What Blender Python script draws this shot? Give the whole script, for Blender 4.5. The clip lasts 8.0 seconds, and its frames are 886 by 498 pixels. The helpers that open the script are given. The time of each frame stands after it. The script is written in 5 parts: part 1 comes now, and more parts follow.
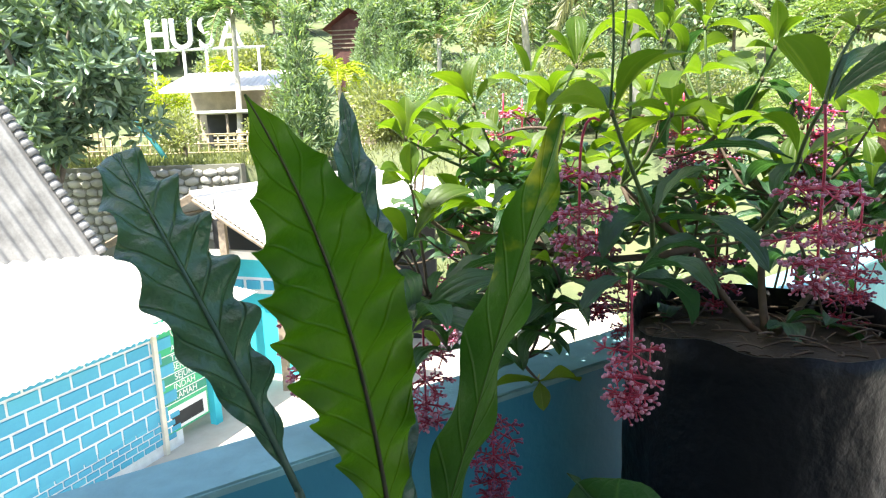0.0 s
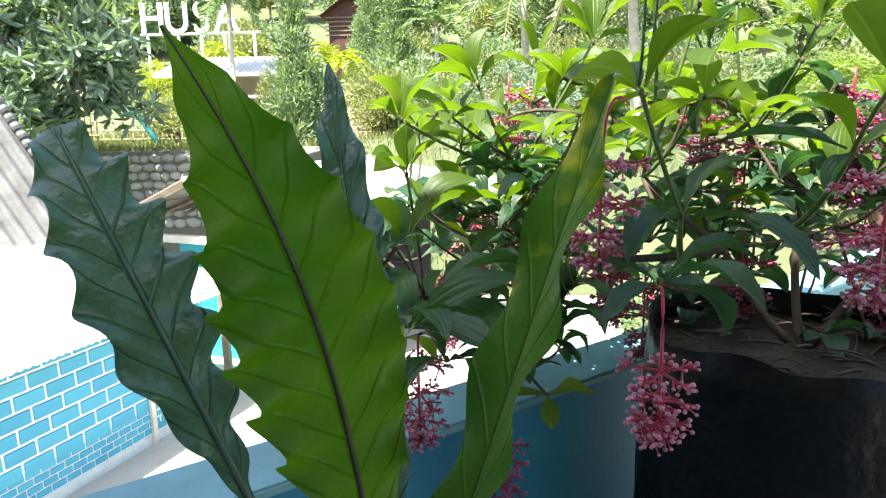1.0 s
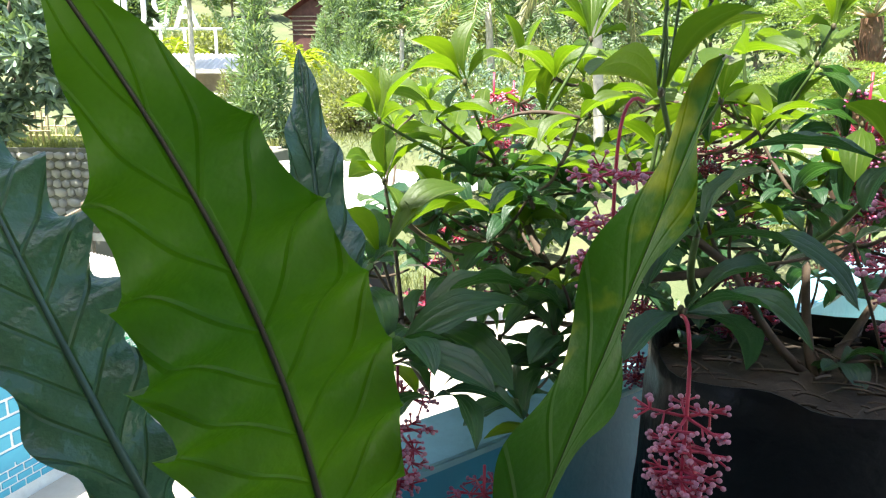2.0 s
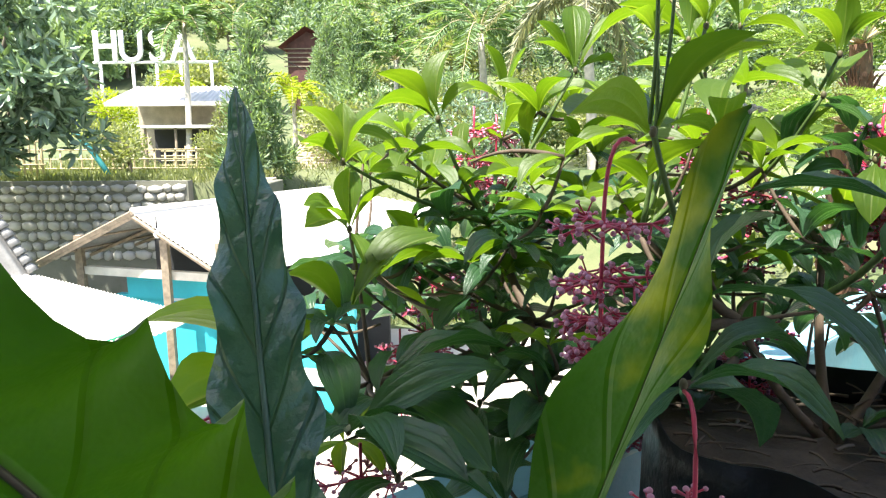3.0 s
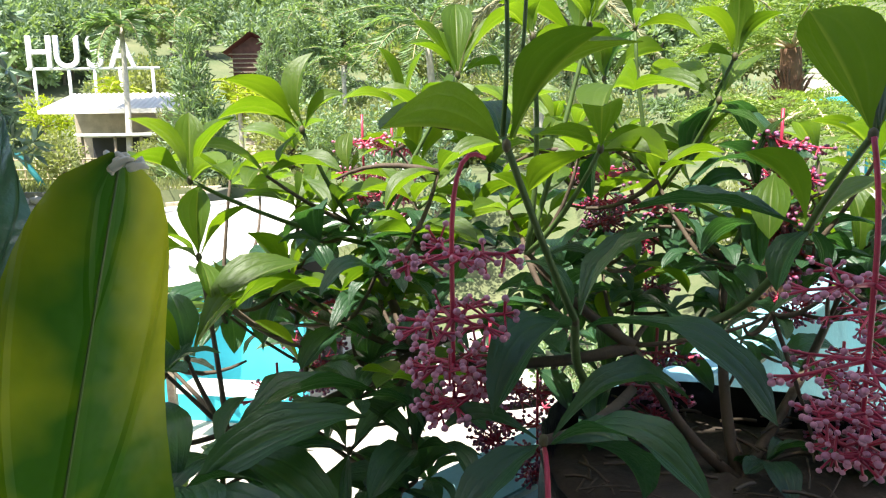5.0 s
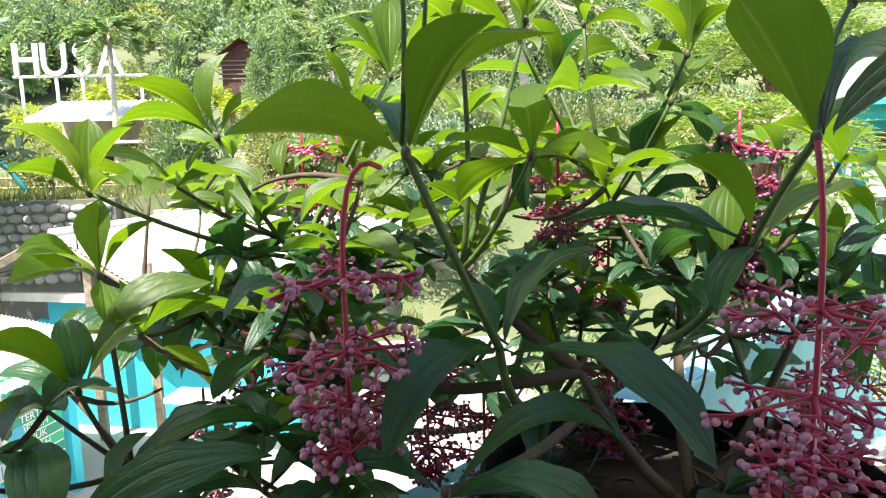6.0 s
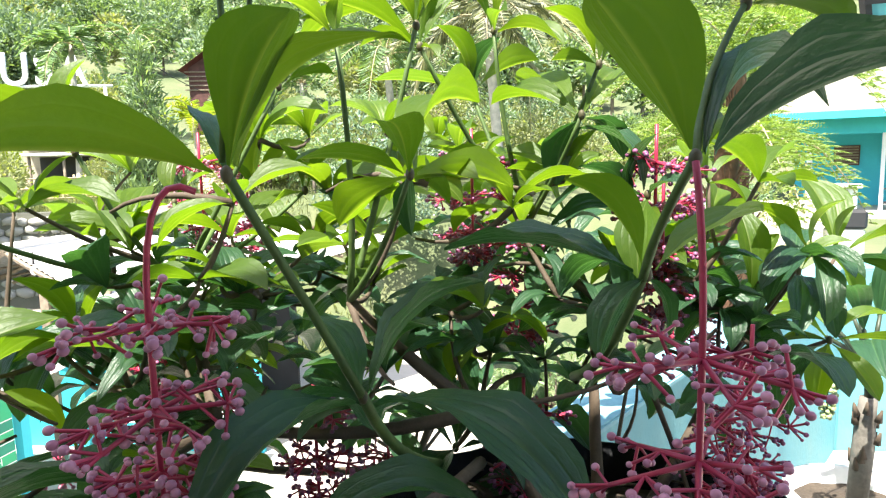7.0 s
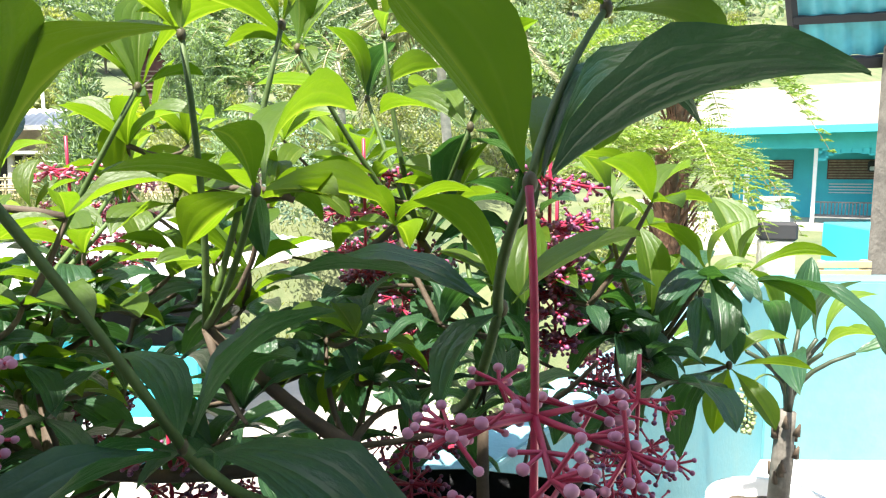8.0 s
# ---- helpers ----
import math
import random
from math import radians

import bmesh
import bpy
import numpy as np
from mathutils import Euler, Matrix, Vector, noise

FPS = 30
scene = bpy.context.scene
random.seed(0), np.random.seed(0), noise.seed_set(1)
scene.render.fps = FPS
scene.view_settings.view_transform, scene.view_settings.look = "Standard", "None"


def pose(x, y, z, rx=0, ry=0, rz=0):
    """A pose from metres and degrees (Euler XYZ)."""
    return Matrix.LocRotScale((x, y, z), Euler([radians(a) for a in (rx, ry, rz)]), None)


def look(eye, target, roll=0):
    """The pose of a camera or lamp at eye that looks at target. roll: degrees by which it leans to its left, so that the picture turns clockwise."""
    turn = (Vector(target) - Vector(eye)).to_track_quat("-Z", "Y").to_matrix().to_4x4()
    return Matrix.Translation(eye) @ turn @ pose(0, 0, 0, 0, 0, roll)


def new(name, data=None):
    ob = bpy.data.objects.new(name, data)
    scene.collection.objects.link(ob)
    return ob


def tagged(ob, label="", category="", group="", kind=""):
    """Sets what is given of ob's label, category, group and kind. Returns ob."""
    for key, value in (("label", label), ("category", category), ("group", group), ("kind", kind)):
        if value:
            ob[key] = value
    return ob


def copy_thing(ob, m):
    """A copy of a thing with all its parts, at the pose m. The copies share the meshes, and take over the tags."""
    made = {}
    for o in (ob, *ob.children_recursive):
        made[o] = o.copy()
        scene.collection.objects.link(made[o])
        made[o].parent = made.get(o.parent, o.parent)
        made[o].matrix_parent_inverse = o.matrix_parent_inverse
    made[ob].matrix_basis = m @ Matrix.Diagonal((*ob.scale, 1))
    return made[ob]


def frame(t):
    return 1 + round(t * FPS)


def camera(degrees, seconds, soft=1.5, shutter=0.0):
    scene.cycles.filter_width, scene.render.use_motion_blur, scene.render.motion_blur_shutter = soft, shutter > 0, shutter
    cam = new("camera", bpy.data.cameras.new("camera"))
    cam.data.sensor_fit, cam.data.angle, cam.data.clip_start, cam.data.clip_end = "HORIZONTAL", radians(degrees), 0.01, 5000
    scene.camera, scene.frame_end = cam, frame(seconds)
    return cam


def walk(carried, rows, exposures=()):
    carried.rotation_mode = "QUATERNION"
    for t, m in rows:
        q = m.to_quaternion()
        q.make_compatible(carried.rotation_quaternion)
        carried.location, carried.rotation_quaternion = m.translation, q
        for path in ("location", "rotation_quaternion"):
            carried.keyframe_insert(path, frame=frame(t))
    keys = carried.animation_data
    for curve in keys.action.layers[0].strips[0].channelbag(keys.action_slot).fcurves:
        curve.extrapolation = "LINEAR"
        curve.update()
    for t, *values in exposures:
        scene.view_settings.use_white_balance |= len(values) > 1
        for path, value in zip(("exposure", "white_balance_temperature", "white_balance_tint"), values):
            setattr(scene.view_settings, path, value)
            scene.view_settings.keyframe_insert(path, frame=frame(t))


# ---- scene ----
cam = camera(68.0, 8.0, soft=1.25)
PATH = [
    (0, (0.063, -0.014, 1.516), (-0.075, 1.942, 1.125), -2.0),
    (0.5, (0.058, 0.023, 1.509), (-0.09, 1.98, 1.125), -1.1),
    (1, (0.052, 0.078, 1.504), (-0.069, 2.029, 1.084), -1.0),
    (1.2, (0.047, 0.09, 1.509), (-0.063, 2.037, 1.063), -1.2),
    (2.3, (0.024, 0.187, 1.499), (0.034, 2.148, 1.105), 0.6),
    (2.5, (0.03, 0.199, 1.501), (0.028, 2.162, 1.121), 0.4),
    (3, (0.05, 0.237, 1.511), (0.053, 2.21, 1.181), -0.4),
    (3.5, (0.067, 0.259, 1.513), (0.085, 2.232, 1.183), -0.1),
    (4, (0.084, 0.276, 1.514), (0.159, 2.247, 1.186), -0.6),
    (4.5, (0.104, 0.287, 1.517), (0.228, 2.258, 1.196), -0.8),
    (6, (0.182, 0.348, 1.517), (0.349, 2.318, 1.214), -1.5),
    (6.5, (0.214, 0.368, 1.52), (0.418, 2.338, 1.242), -1.4),
    (7, (0.248, 0.393, 1.519), (0.502, 2.358, 1.25), -1.4),
    (7.5, (0.281, 0.409, 1.523), (0.582, 2.372, 1.284), -1.0),
    (8, (0.306, 0.424, 1.523), (0.708, 2.367, 1.272), -0.3),
]
walk(cam, [(t, look(eye, target, roll)) for t, eye, target, roll in PATH], exposures=[(0.0, 1.95), (2.5, 1.9), (3.5, 1.74), (4.5, 1.52), (6.0, 1.64), (6.5, 1.9), (8.0, 1.82)])

# ---------- world, sun ----------
SUN_EL, SUN_AZ = 66.0, -140.0          # elevation; azimuth to the left of +y is negative
world = bpy.data.worlds.new("sky")
scene.world = world
world.use_nodes = True
wn = world.node_tree.nodes
sky = wn.new("ShaderNodeTexSky")
sky.sky_type = "NISHITA"
sky.sun_disc = False
sky.sun_elevation = radians(SUN_EL)
sky.sun_rotation = radians(SUN_AZ)
sky.dust_density = 2.5
world.node_tree.links.new(sky.outputs[0], wn["Background"].inputs[0])
wn["Background"].inputs[1].default_value = 0.12
sun = new("sun", bpy.data.lights.new("sun", "SUN"))
sun.data.energy = 5.0
sun.data.angle = radians(0.6)
sun.data.color = (1.0, 0.95, 0.86)
ce, se = math.cos(radians(SUN_EL)), math.sin(radians(SUN_EL))
sun.matrix_world = look((20 * math.sin(radians(SUN_AZ)) * ce, 20 * math.cos(radians(SUN_AZ)) * ce, 20 * se), (0, 0, 0))


# ---------- materials ----------
def mat(name, col, rough=0.6, metal=0.0, var=0.25, scale=8.0, bump=0.0, bscale=60.0, col2=None, spec=0.5, rand=0.0, island=0.0):
    """A surface with colour varied at two scales, roughness and fine relief."""
    m = bpy.data.materials.new(name)
    m.use_nodes = True
    nt = m.node_tree
    N, Lk = nt.nodes, nt.links.new
    b = N["Principled BSDF"]
    tc = N.new("ShaderNodeTexCoord")
    n1 = N.new("ShaderNodeTexNoise")
    n1.inputs["Scale"].default_value = scale
    n1.inputs["Detail"].default_value = 6
    n2 = N.new("ShaderNodeTexNoise")
    n2.inputs["Scale"].default_value = scale * 9
    n2.inputs["Detail"].default_value = 4
    Lk(tc.outputs["Object"], n1.inputs["Vector"])
    Lk(tc.outputs["Object"], n2.inputs["Vector"])
    add = N.new("ShaderNodeMath")
    add.operation = "MULTIPLY_ADD"
    Lk(n2.outputs["Fac"], add.inputs[0])
    add.inputs[1].default_value = 0.4
    Lk(n1.outputs["Fac"], add.inputs[2])
    src = add.outputs[0]
    if rand or island:
        info = N.new("ShaderNodeObjectInfo") if rand else N.new("ShaderNodeNewGeometry")
        a2 = N.new("ShaderNodeMath")
        a2.operation = "MULTIPLY_ADD"
        Lk(info.outputs["Random" if rand else "Random Per Island"], a2.inputs[0])
        a2.inputs[1].default_value = rand or island
        Lk(src, a2.inputs[2])
        src = a2.outputs[0]
    mid = 0.7 + 0.5 * (rand or island)
    ramp = N.new("ShaderNodeMapRange")
    ramp.inputs[1].default_value = mid - 0.3 - 0.4 * (rand or island)
    ramp.inputs[2].default_value = mid + 0.3 + 0.4 * (rand or island)
    Lk(src, ramp.inputs[0])
    mix = N.new("ShaderNodeMix")
    mix.data_type = "RGBA"
    c2 = col2 or [c * (1 - var) for c in col]
    mix.inputs[6].default_value = (*c2, 1)
    mix.inputs[7].default_value = (*[min(1, c * (1 + var * 0.5)) if col2 is None else c for c in col], 1)
    Lk(ramp.outputs[0], mix.inputs[0])
    Lk(mix.outputs[2], b.inputs["Base Color"])
    b.inputs["Roughness"].default_value = rough
    b.inputs["Metallic"].default_value = metal
    b.inputs["Specular IOR Level"].default_value = spec
    if bump:
        n3 = N.new("ShaderNodeTexNoise")
        n3.inputs["Scale"].default_value = bscale
        n3.inputs["Detail"].default_value = 5
        Lk(tc.outputs["Object"], n3.inputs["Vector"])
        bp = N.new("ShaderNodeBump")
        bp.inputs["Strength"].default_value = bump
        bp.inputs["Distance"].default_value = 0.3 / bscale
        Lk(n3.outputs["Fac"], bp.inputs["Height"])
        Lk(bp.outputs[0], b.inputs["Normal"])
    return m


def leaf_mat(name, dark, light, vein, rough=0.35, trans=0.35, side_veins=0, long_veins=0, tint=None, rand=0.5, island=False, bumpy=0.5, spots=None, grain=3.0):
    """A leaf: glossy face, light let through, veins along its length or out to the sides (by the leaf's own uv)."""
    m = bpy.data.materials.new(name)
    m.use_nodes = True
    nt = m.node_tree
    N, Lk = nt.nodes, nt.links.new
    b = N["Principled BSDF"]
    out = N["Material Output"]

    def mth(op, a, c=0.0, d=None):
        x = N.new("ShaderNodeMath")
        x.operation = op
        for i, v in enumerate((a, c, d)):
            if v is None:
                continue
            if isinstance(v, (int, float)):
                x.inputs[i].default_value = v
            else:
                Lk(v, x.inputs[i])
        return x.outputs[0]
    tc = N.new("ShaderNodeTexCoord")
    ns = N.new("ShaderNodeTexNoise")
    ns.inputs["Scale"].default_value = grain
    ns.inputs["Detail"].default_value = 5
    Lk(tc.outputs["Object"], ns.inputs["Vector"])
    if island:
        g = N.new("ShaderNodeNewGeometry")
        r = g.outputs["Random Per Island"]
    else:
        g = N.new("ShaderNodeObjectInfo")
        r = g.outputs["Random"]
    f = mth("MULTIPLY_ADD", r, rand, mth("MULTIPLY", ns.outputs["Fac"], 0.9))
    f = mth("SUBTRACT", f, 0.2)
    mix = N.new("ShaderNodeMix")
    mix.data_type = "RGBA"
    mix.inputs[6].default_value = (*dark, 1)
    mix.inputs[7].default_value = (*light, 1)
    Lk(f, mix.inputs[0])
    col = mix.outputs[2]
    height = None
    if side_veins or long_veins:
        uv = N.new("ShaderNodeUVMap")
        sp = N.new("ShaderNodeSeparateXYZ")
        Lk(uv.outputs[0], sp.inputs[0])
        u = mth("ABSOLUTE", mth("SUBTRACT", sp.outputs[0], 0.5))      # 0 at the midrib, 0.5 at the edge
        rib = mth("SUBTRACT", 1.0, mth("SMOOTH_MIN", mth("MULTIPLY", u, 28.0), 1.0, 0.3))
        rib = mth("MAXIMUM", rib, 0.0)
        if long_veins:
            w = mth("ABSOLUTE", mth("SUBTRACT", u, 0.2))
            v1 = mth("MAXIMUM", mth("SUBTRACT", 1.0, mth("MULTIPLY", w, 30.0)), 0.0)
            w2 = mth("ABSOLUTE", mth("SUBTRACT", u, 0.36))
            v2 = mth("MAXIMUM", mth("SUBTRACT", 1.0, mth("MULTIPLY", w2, 45.0)), 0.0)
            ridges = mth("MAXIMUM", mth("MAXIMUM", rib, mth("MULTIPLY", v1, 0.75)), mth("MULTIPLY", v2, 0.3))
            colmask = mth("MAXIMUM", mth("MULTIPLY", rib, 0.5), mth("MULTIPLY", v1, 0.07))
        else:
            ph = mth("FRACT", mth("MULTIPLY", mth("SUBTRACT", sp.outputs[1], mth("MULTIPLY", u, 0.22)), float(side_veins)))
            v1 = mth("MAXIMUM", mth("SUBTRACT", 1.0, mth("MULTIPLY", mth("ABSOLUTE", mth("SUBTRACT", ph, 0.5)), 12.0)), 0.0)
            ridges = mth("MAXIMUM", rib, v1)
            colmask = mth("MAXIMUM", mth("MULTIPLY", rib, 0.8), mth("MULTIPLY", v1, 0.18))
        mv = N.new("ShaderNodeMix")
        mv.data_type = "RGBA"
        Lk(colmask, mv.inputs[0])
        Lk(col, mv.inputs[6])
        mv.inputs[7].default_value = (*vein, 1)
        col = mv.outputs[2]
        height = mth("MULTIPLY", ridges, -1.0)
    if spots:
        n5 = N.new("ShaderNodeTexNoise")
        n5.inputs["Scale"].default_value = 60.0
        n5.inputs["Detail"].default_value = 3
        Lk(tc.outputs["Object"], n5.inputs["Vector"])
        k = mth("MULTIPLY", mth("SUBTRACT", mth("MULTIPLY_ADD", n5.outputs["Fac"], 1.7, mth("MULTIPLY_ADD", sp.outputs[1], 1.6, mth("MULTIPLY", u, 0.7))), 2.40), 1.8)
        k = mth("MINIMUM", mth("MAXIMUM", k, 0.0), 1.0)
        ms = N.new("ShaderNodeMix")
        ms.data_type = "RGBA"
        Lk(k, ms.inputs[0])
        Lk(col, ms.inputs[6])
        ms.inputs[7].default_value = (*spots, 1)
        col = ms.outputs[2]
    Lk(col, b.inputs["Base Color"])
    b.inputs["Roughness"].default_value = rough
    n4 = N.new("ShaderNodeTexNoise")
    n4.inputs["Scale"].default_value = grain * 4.5
    n4.inputs["Detail"].default_value = 4
    Lk(tc.outputs["Object"], n4.inputs["Vector"])
    h2 = mth("MULTIPLY", n4.outputs["Fac"], 0.5)
    hh = mth("ADD", h2, height) if height else h2
    bp = N.new("ShaderNodeBump")
    bp.inputs["Strength"].default_value = bumpy
    bp.inputs["Distance"].default_value = 0.012
    Lk(hh, bp.inputs["Height"])
    Lk(bp.outputs[0], b.inputs["Normal"])
    tr = N.new("ShaderNodeBsdfTranslucent")
    tm = N.new("ShaderNodeMix")
    tm.data_type = "RGBA"
    tm.blend_type = "MULTIPLY"
    tm.inputs[0].default_value = 1.0
    Lk(col, tm.inputs[6])
    tm.inputs[7].default_value = (*(tint or (2.0, 2.1, 0.7)), 1)
    Lk(tm.outputs[2], tr.inputs["Color"])
    ms2 = N.new("ShaderNodeMixShader")
    ms2.inputs[0].default_value = trans
    Lk(b.outputs[0], ms2.inputs[1])
    Lk(tr.outputs[0], ms2.inputs[2])
    Lk(ms2.outputs[0], out.inputs["Surface"])
    return m


M_bush = leaf_mat("bush_leaf", (0.021, 0.062, 0.033), (0.046, 0.112, 0.046), (0.09, 0.17, 0.075), 0.36, 0.36, long_veins=1, rand=0.5, bumpy=0.26, tint=(1.7, 1.9, 0.6))
M_young = leaf_mat("young_leaf", (0.055, 0.118, 0.013), (0.108, 0.172, 0.02), (0.24, 0.28, 0.11), 0.45, 0.55, long_veins=1, rand=0.5, bumpy=0.15, tint=(2.0, 1.98, 0.4))
# Wide green-to-dark mottle stands in for sun coming through in patches
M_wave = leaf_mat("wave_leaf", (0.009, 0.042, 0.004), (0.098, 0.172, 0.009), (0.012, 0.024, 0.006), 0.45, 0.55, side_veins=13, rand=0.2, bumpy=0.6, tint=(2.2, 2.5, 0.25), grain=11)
# Same leaf seen on its face: sky reflection put into the base colour
M_wave_sheen = leaf_mat("wave_leaf_sky_sheen", (0.028, 0.080, 0.062), (0.052, 0.116, 0.092), (0.12, 0.20, 0.165), 0.28, 0.18, side_veins=12, rand=0.2, bumpy=0.7, grain=16)
M_wave_yel = leaf_mat("wave_leaf_yellowing", (0.016, 0.065, 0.006), (0.075, 0.14, 0.012), (0.04, 0.085, 0.010), 0.5, 0.55, side_veins=11, rand=0.2, bumpy=0.5, spots=(0.32, 0.28, 0.012), tint=(1.45, 1.75, 0.4), grain=16)
M_rib = mat("dark_rib", (0.045, 0.035, 0.02), 0.45, var=0.3, scale=40)
M_rib_blue = mat("blue_green_rib", (0.06, 0.12, 0.085), 0.4, var=0.3, scale=40)
M_rib_green = mat("green_rib", (0.07, 0.11, 0.02), 0.45, var=0.3, scale=40)
M_twig = mat("brown_twig", (0.095, 0.068, 0.045), 0.8, var=0.4, scale=60, bump=0.6, bscale=300)
M_stem = mat("green_stem", (0.075, 0.13, 0.028), 0.62, var=0.35, scale=50, bump=0.3, bscale=200)
M_bud = mat("node_bud", (0.085, 0.075, 0.03), 0.6, var=0.4, scale=120, bump=0.3, bscale=400)
M_stalk = mat("red_stalk", (0.42, 0.028, 0.075), 0.4, var=0.3, scale=60)
M_berry = mat("pink_berry", (0.58, 0.26, 0.34), 0.45, scale=90, col2=(0.38, 0.14, 0.24), island=0.8)
M_berry_dark = mat("ripe_berry", (0.40, 0.12, 0.23), 0.35, scale=90, col2=(0.11, 0.04, 0.12), island=0.8)
M_black = mat("black_polythene", (0.007, 0.008, 0.010), 0.45, var=0.4, scale=9, bump=0.6, bscale=22, spec=0.16)
M_soil = mat("soil", (0.06, 0.045, 0.032), 0.95, var=0.6, scale=30, bump=1.0, bscale=120)
M_blue = mat("blue_wall_paint", (0.035, 0.29, 0.43), 0.6, scale=3, col2=(0.025, 0.22, 0.35), bump=0.25, bscale=90)
M_coping = mat("pale_blue_coping", (0.24, 0.50, 0.56), 0.75, scale=5, col2=(0.15, 0.28, 0.31), bump=0.5, bscale=70)
M_pale = mat("pale_turquoise_wall", (0.095, 0.34, 0.40), 0.7, scale=2.5, col2=(0.16, 0.34, 0.35), bump=0.3, bscale=60)
M_floor = mat("terrace_concrete", (0.55, 0.52, 0.47), 0.85, var=0.35, scale=4, bump=0.5, bscale=60)
M_block = mat("blue_painted_block", (0.035, 0.28, 0.46), 0.6, scale=3, col2=(0.07, 0.40, 0.55), bump=0.4, bscale=50, rand=0.7)
M_mortar = mat("white_mortar", (0.72, 0.76, 0.76), 0.85, var=0.2, scale=8, bump=0.4, bscale=40)
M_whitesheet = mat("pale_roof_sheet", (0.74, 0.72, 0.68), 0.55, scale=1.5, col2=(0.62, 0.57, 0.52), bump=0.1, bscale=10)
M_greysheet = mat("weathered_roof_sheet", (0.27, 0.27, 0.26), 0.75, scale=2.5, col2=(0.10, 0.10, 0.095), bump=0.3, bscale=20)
M_wood = mat("weathered_timber", (0.30, 0.24, 0.17), 0.8, var=0.5, scale=12, bump=0.5, bscale=60)
M_brownroof = mat("brown_roof", (0.12, 0.05, 0.042), 0.8, var=0.4, scale=4, bump=0.4, bscale=20)
M_stone = mat("river_stone", (0.55, 0.52, 0.45), 0.85, scale=2, col2=(0.29, 0.29, 0.26), bump=0.6, bscale=25, rand=0.9)
M_joint = mat("stone_mortar", (0.21, 0.20, 0.165), 0.9, scale=4, col2=(0.14, 0.15, 0.11), bump=0.5, bscale=30)
M_ground = mat("dry_ground", (0.15, 0.155, 0.075), 0.95, scale=0.35, col2=(0.055, 0.09, 0.03), bump=0.6, bscale=12)
M_yard = mat("yard_concrete", (0.56, 0.52, 0.46), 0.9, scale=0.8, col2=(0.42, 0.37, 0.30), bump=0.4, bscale=12)
M_white = mat("white_paint", (0.82, 0.82, 0.80), 0.55, var=0.12, scale=4)
M_cream = mat("cream_paint", (0.66, 0.62, 0.52), 0.7, var=0.2, scale=5)
M_banner = mat("green_banner", (0.02, 0.42, 0.20), 0.45, scale=2, col2=(0.015, 0.36, 0.14))
M_banner_band = mat("deep_green_band", (0.01, 0.26, 0.16), 0.45, var=0.2, scale=2)
# Near-black: painted interior shade of stall and pavilion, also truly dark parts
M_dark = mat("shade_and_black_parts", (0.03, 0.03, 0.032), 0.8, var=0.3, scale=4)
M_house = mat("turquoise_house_paint", (0.05, 0.56, 0.66), 0.6, scale=2, col2=(0.04, 0.46, 0.56), bump=0.1, bscale=40)
M_houseroof = mat("dusty_roof", (0.27, 0.245, 0.19), 0.85, scale=1.2, col2=(0.17, 0.16, 0.13), bump=0.4, bscale=15)
M_bark = mat("tree_bark", (0.22, 0.18, 0.14), 0.9, var=0.5, scale=6, bump=0.8, bscale=25)
M_palebark = mat("pale_palm_bark", (0.52, 0.48, 0.40), 0.9, var=0.4, scale=6, bump=0.6, bscale=25)
M_step = mat("step_concrete", (0.50, 0.42, 0.32), 0.9, var=0.35, scale=3, bump=0.5, bscale=25)
M_bamboo = mat("bamboo", (0.50, 0.42, 0.24), 0.6, var=0.4, scale=8)
M_pot = mat("white_plastic_pot", (0.70, 0.70, 0.66), 0.45, var=0.2, scale=9)
# Wide pale-to-dark spread stands in for leaf glints and dark gaps
T_tree = leaf_mat("tree_leaf", (0.016, 0.045, 0.024), (0.25, 0.34, 0.24), (0, 0, 0), 0.22, 0.2, island=True, rand=0.9)
T_olive = leaf_mat("shrub_leaf", (0.11, 0.14, 0.055), (0.27, 0.29, 0.14), (0, 0, 0), 0.5, 0.35, island=True, rand=0.9)
# Conifer tone is lightened and desaturated to include distance haze
T_pine = leaf_mat("conifer_leaf", (0.09, 0.16, 0.08), (0.24, 0.32, 0.18), (0, 0, 0), 0.5, 0.3, island=True, rand=0.9)
T_yellow = leaf_mat("yellow_palm_leaf", (0.18, 0.26, 0.02), (0.36, 0.40, 0.03), (0, 0, 0), 0.45, 0.4, island=True, rand=0.9)
T_palm = leaf_mat("palm_leaf", (0.08, 0.15, 0.07), (0.19, 0.28, 0.13), (0, 0, 0), 0.4, 0.3, island=True, rand=0.9)
T_dry = leaf_mat("dry_palm_leaf", (0.16, 0.19, 0.11), (0.30, 0.31, 0.19), (0, 0, 0), 0.45, 0.25, island=True, rand=0.9, tint=(1.5, 1.5, 0.9))
# Distance haze is put into this pale bluish foliage colour
T_wood = leaf_mat("hazed_hill_leaf", (0.065, 0.12, 0.07), (0.21, 0.285, 0.16), (0, 0, 0), 0.55, 0.25, island=True, rand=0.9)
T_fern = leaf_mat("tree_fern_leaf", (0.09, 0.15, 0.03), (0.19, 0.26, 0.06), (0, 0, 0), 0.45, 0.35, island=True, rand=0.9)


# ---------- building helpers ----------
def thing(name, label, category, group="", kind="", at=(0, 0, 0)):
    ob = new(name)
    ob.location = at
    ob.empty_display_size = 0.05
    return tagged(ob, label, category, group, kind)


def mesh_of(name, data, material, smooth=True):
    """A mesh from a bmesh or from (verts, faces)."""
    me = bpy.data.meshes.new(name)
    if isinstance(data, bmesh.types.BMesh):
        data.to_mesh(me)
        data.free()
    else:
        me.from_pydata([tuple(v) for v in data[0]], [], [tuple(f) for f in data[1]])
    me.materials.append(material)
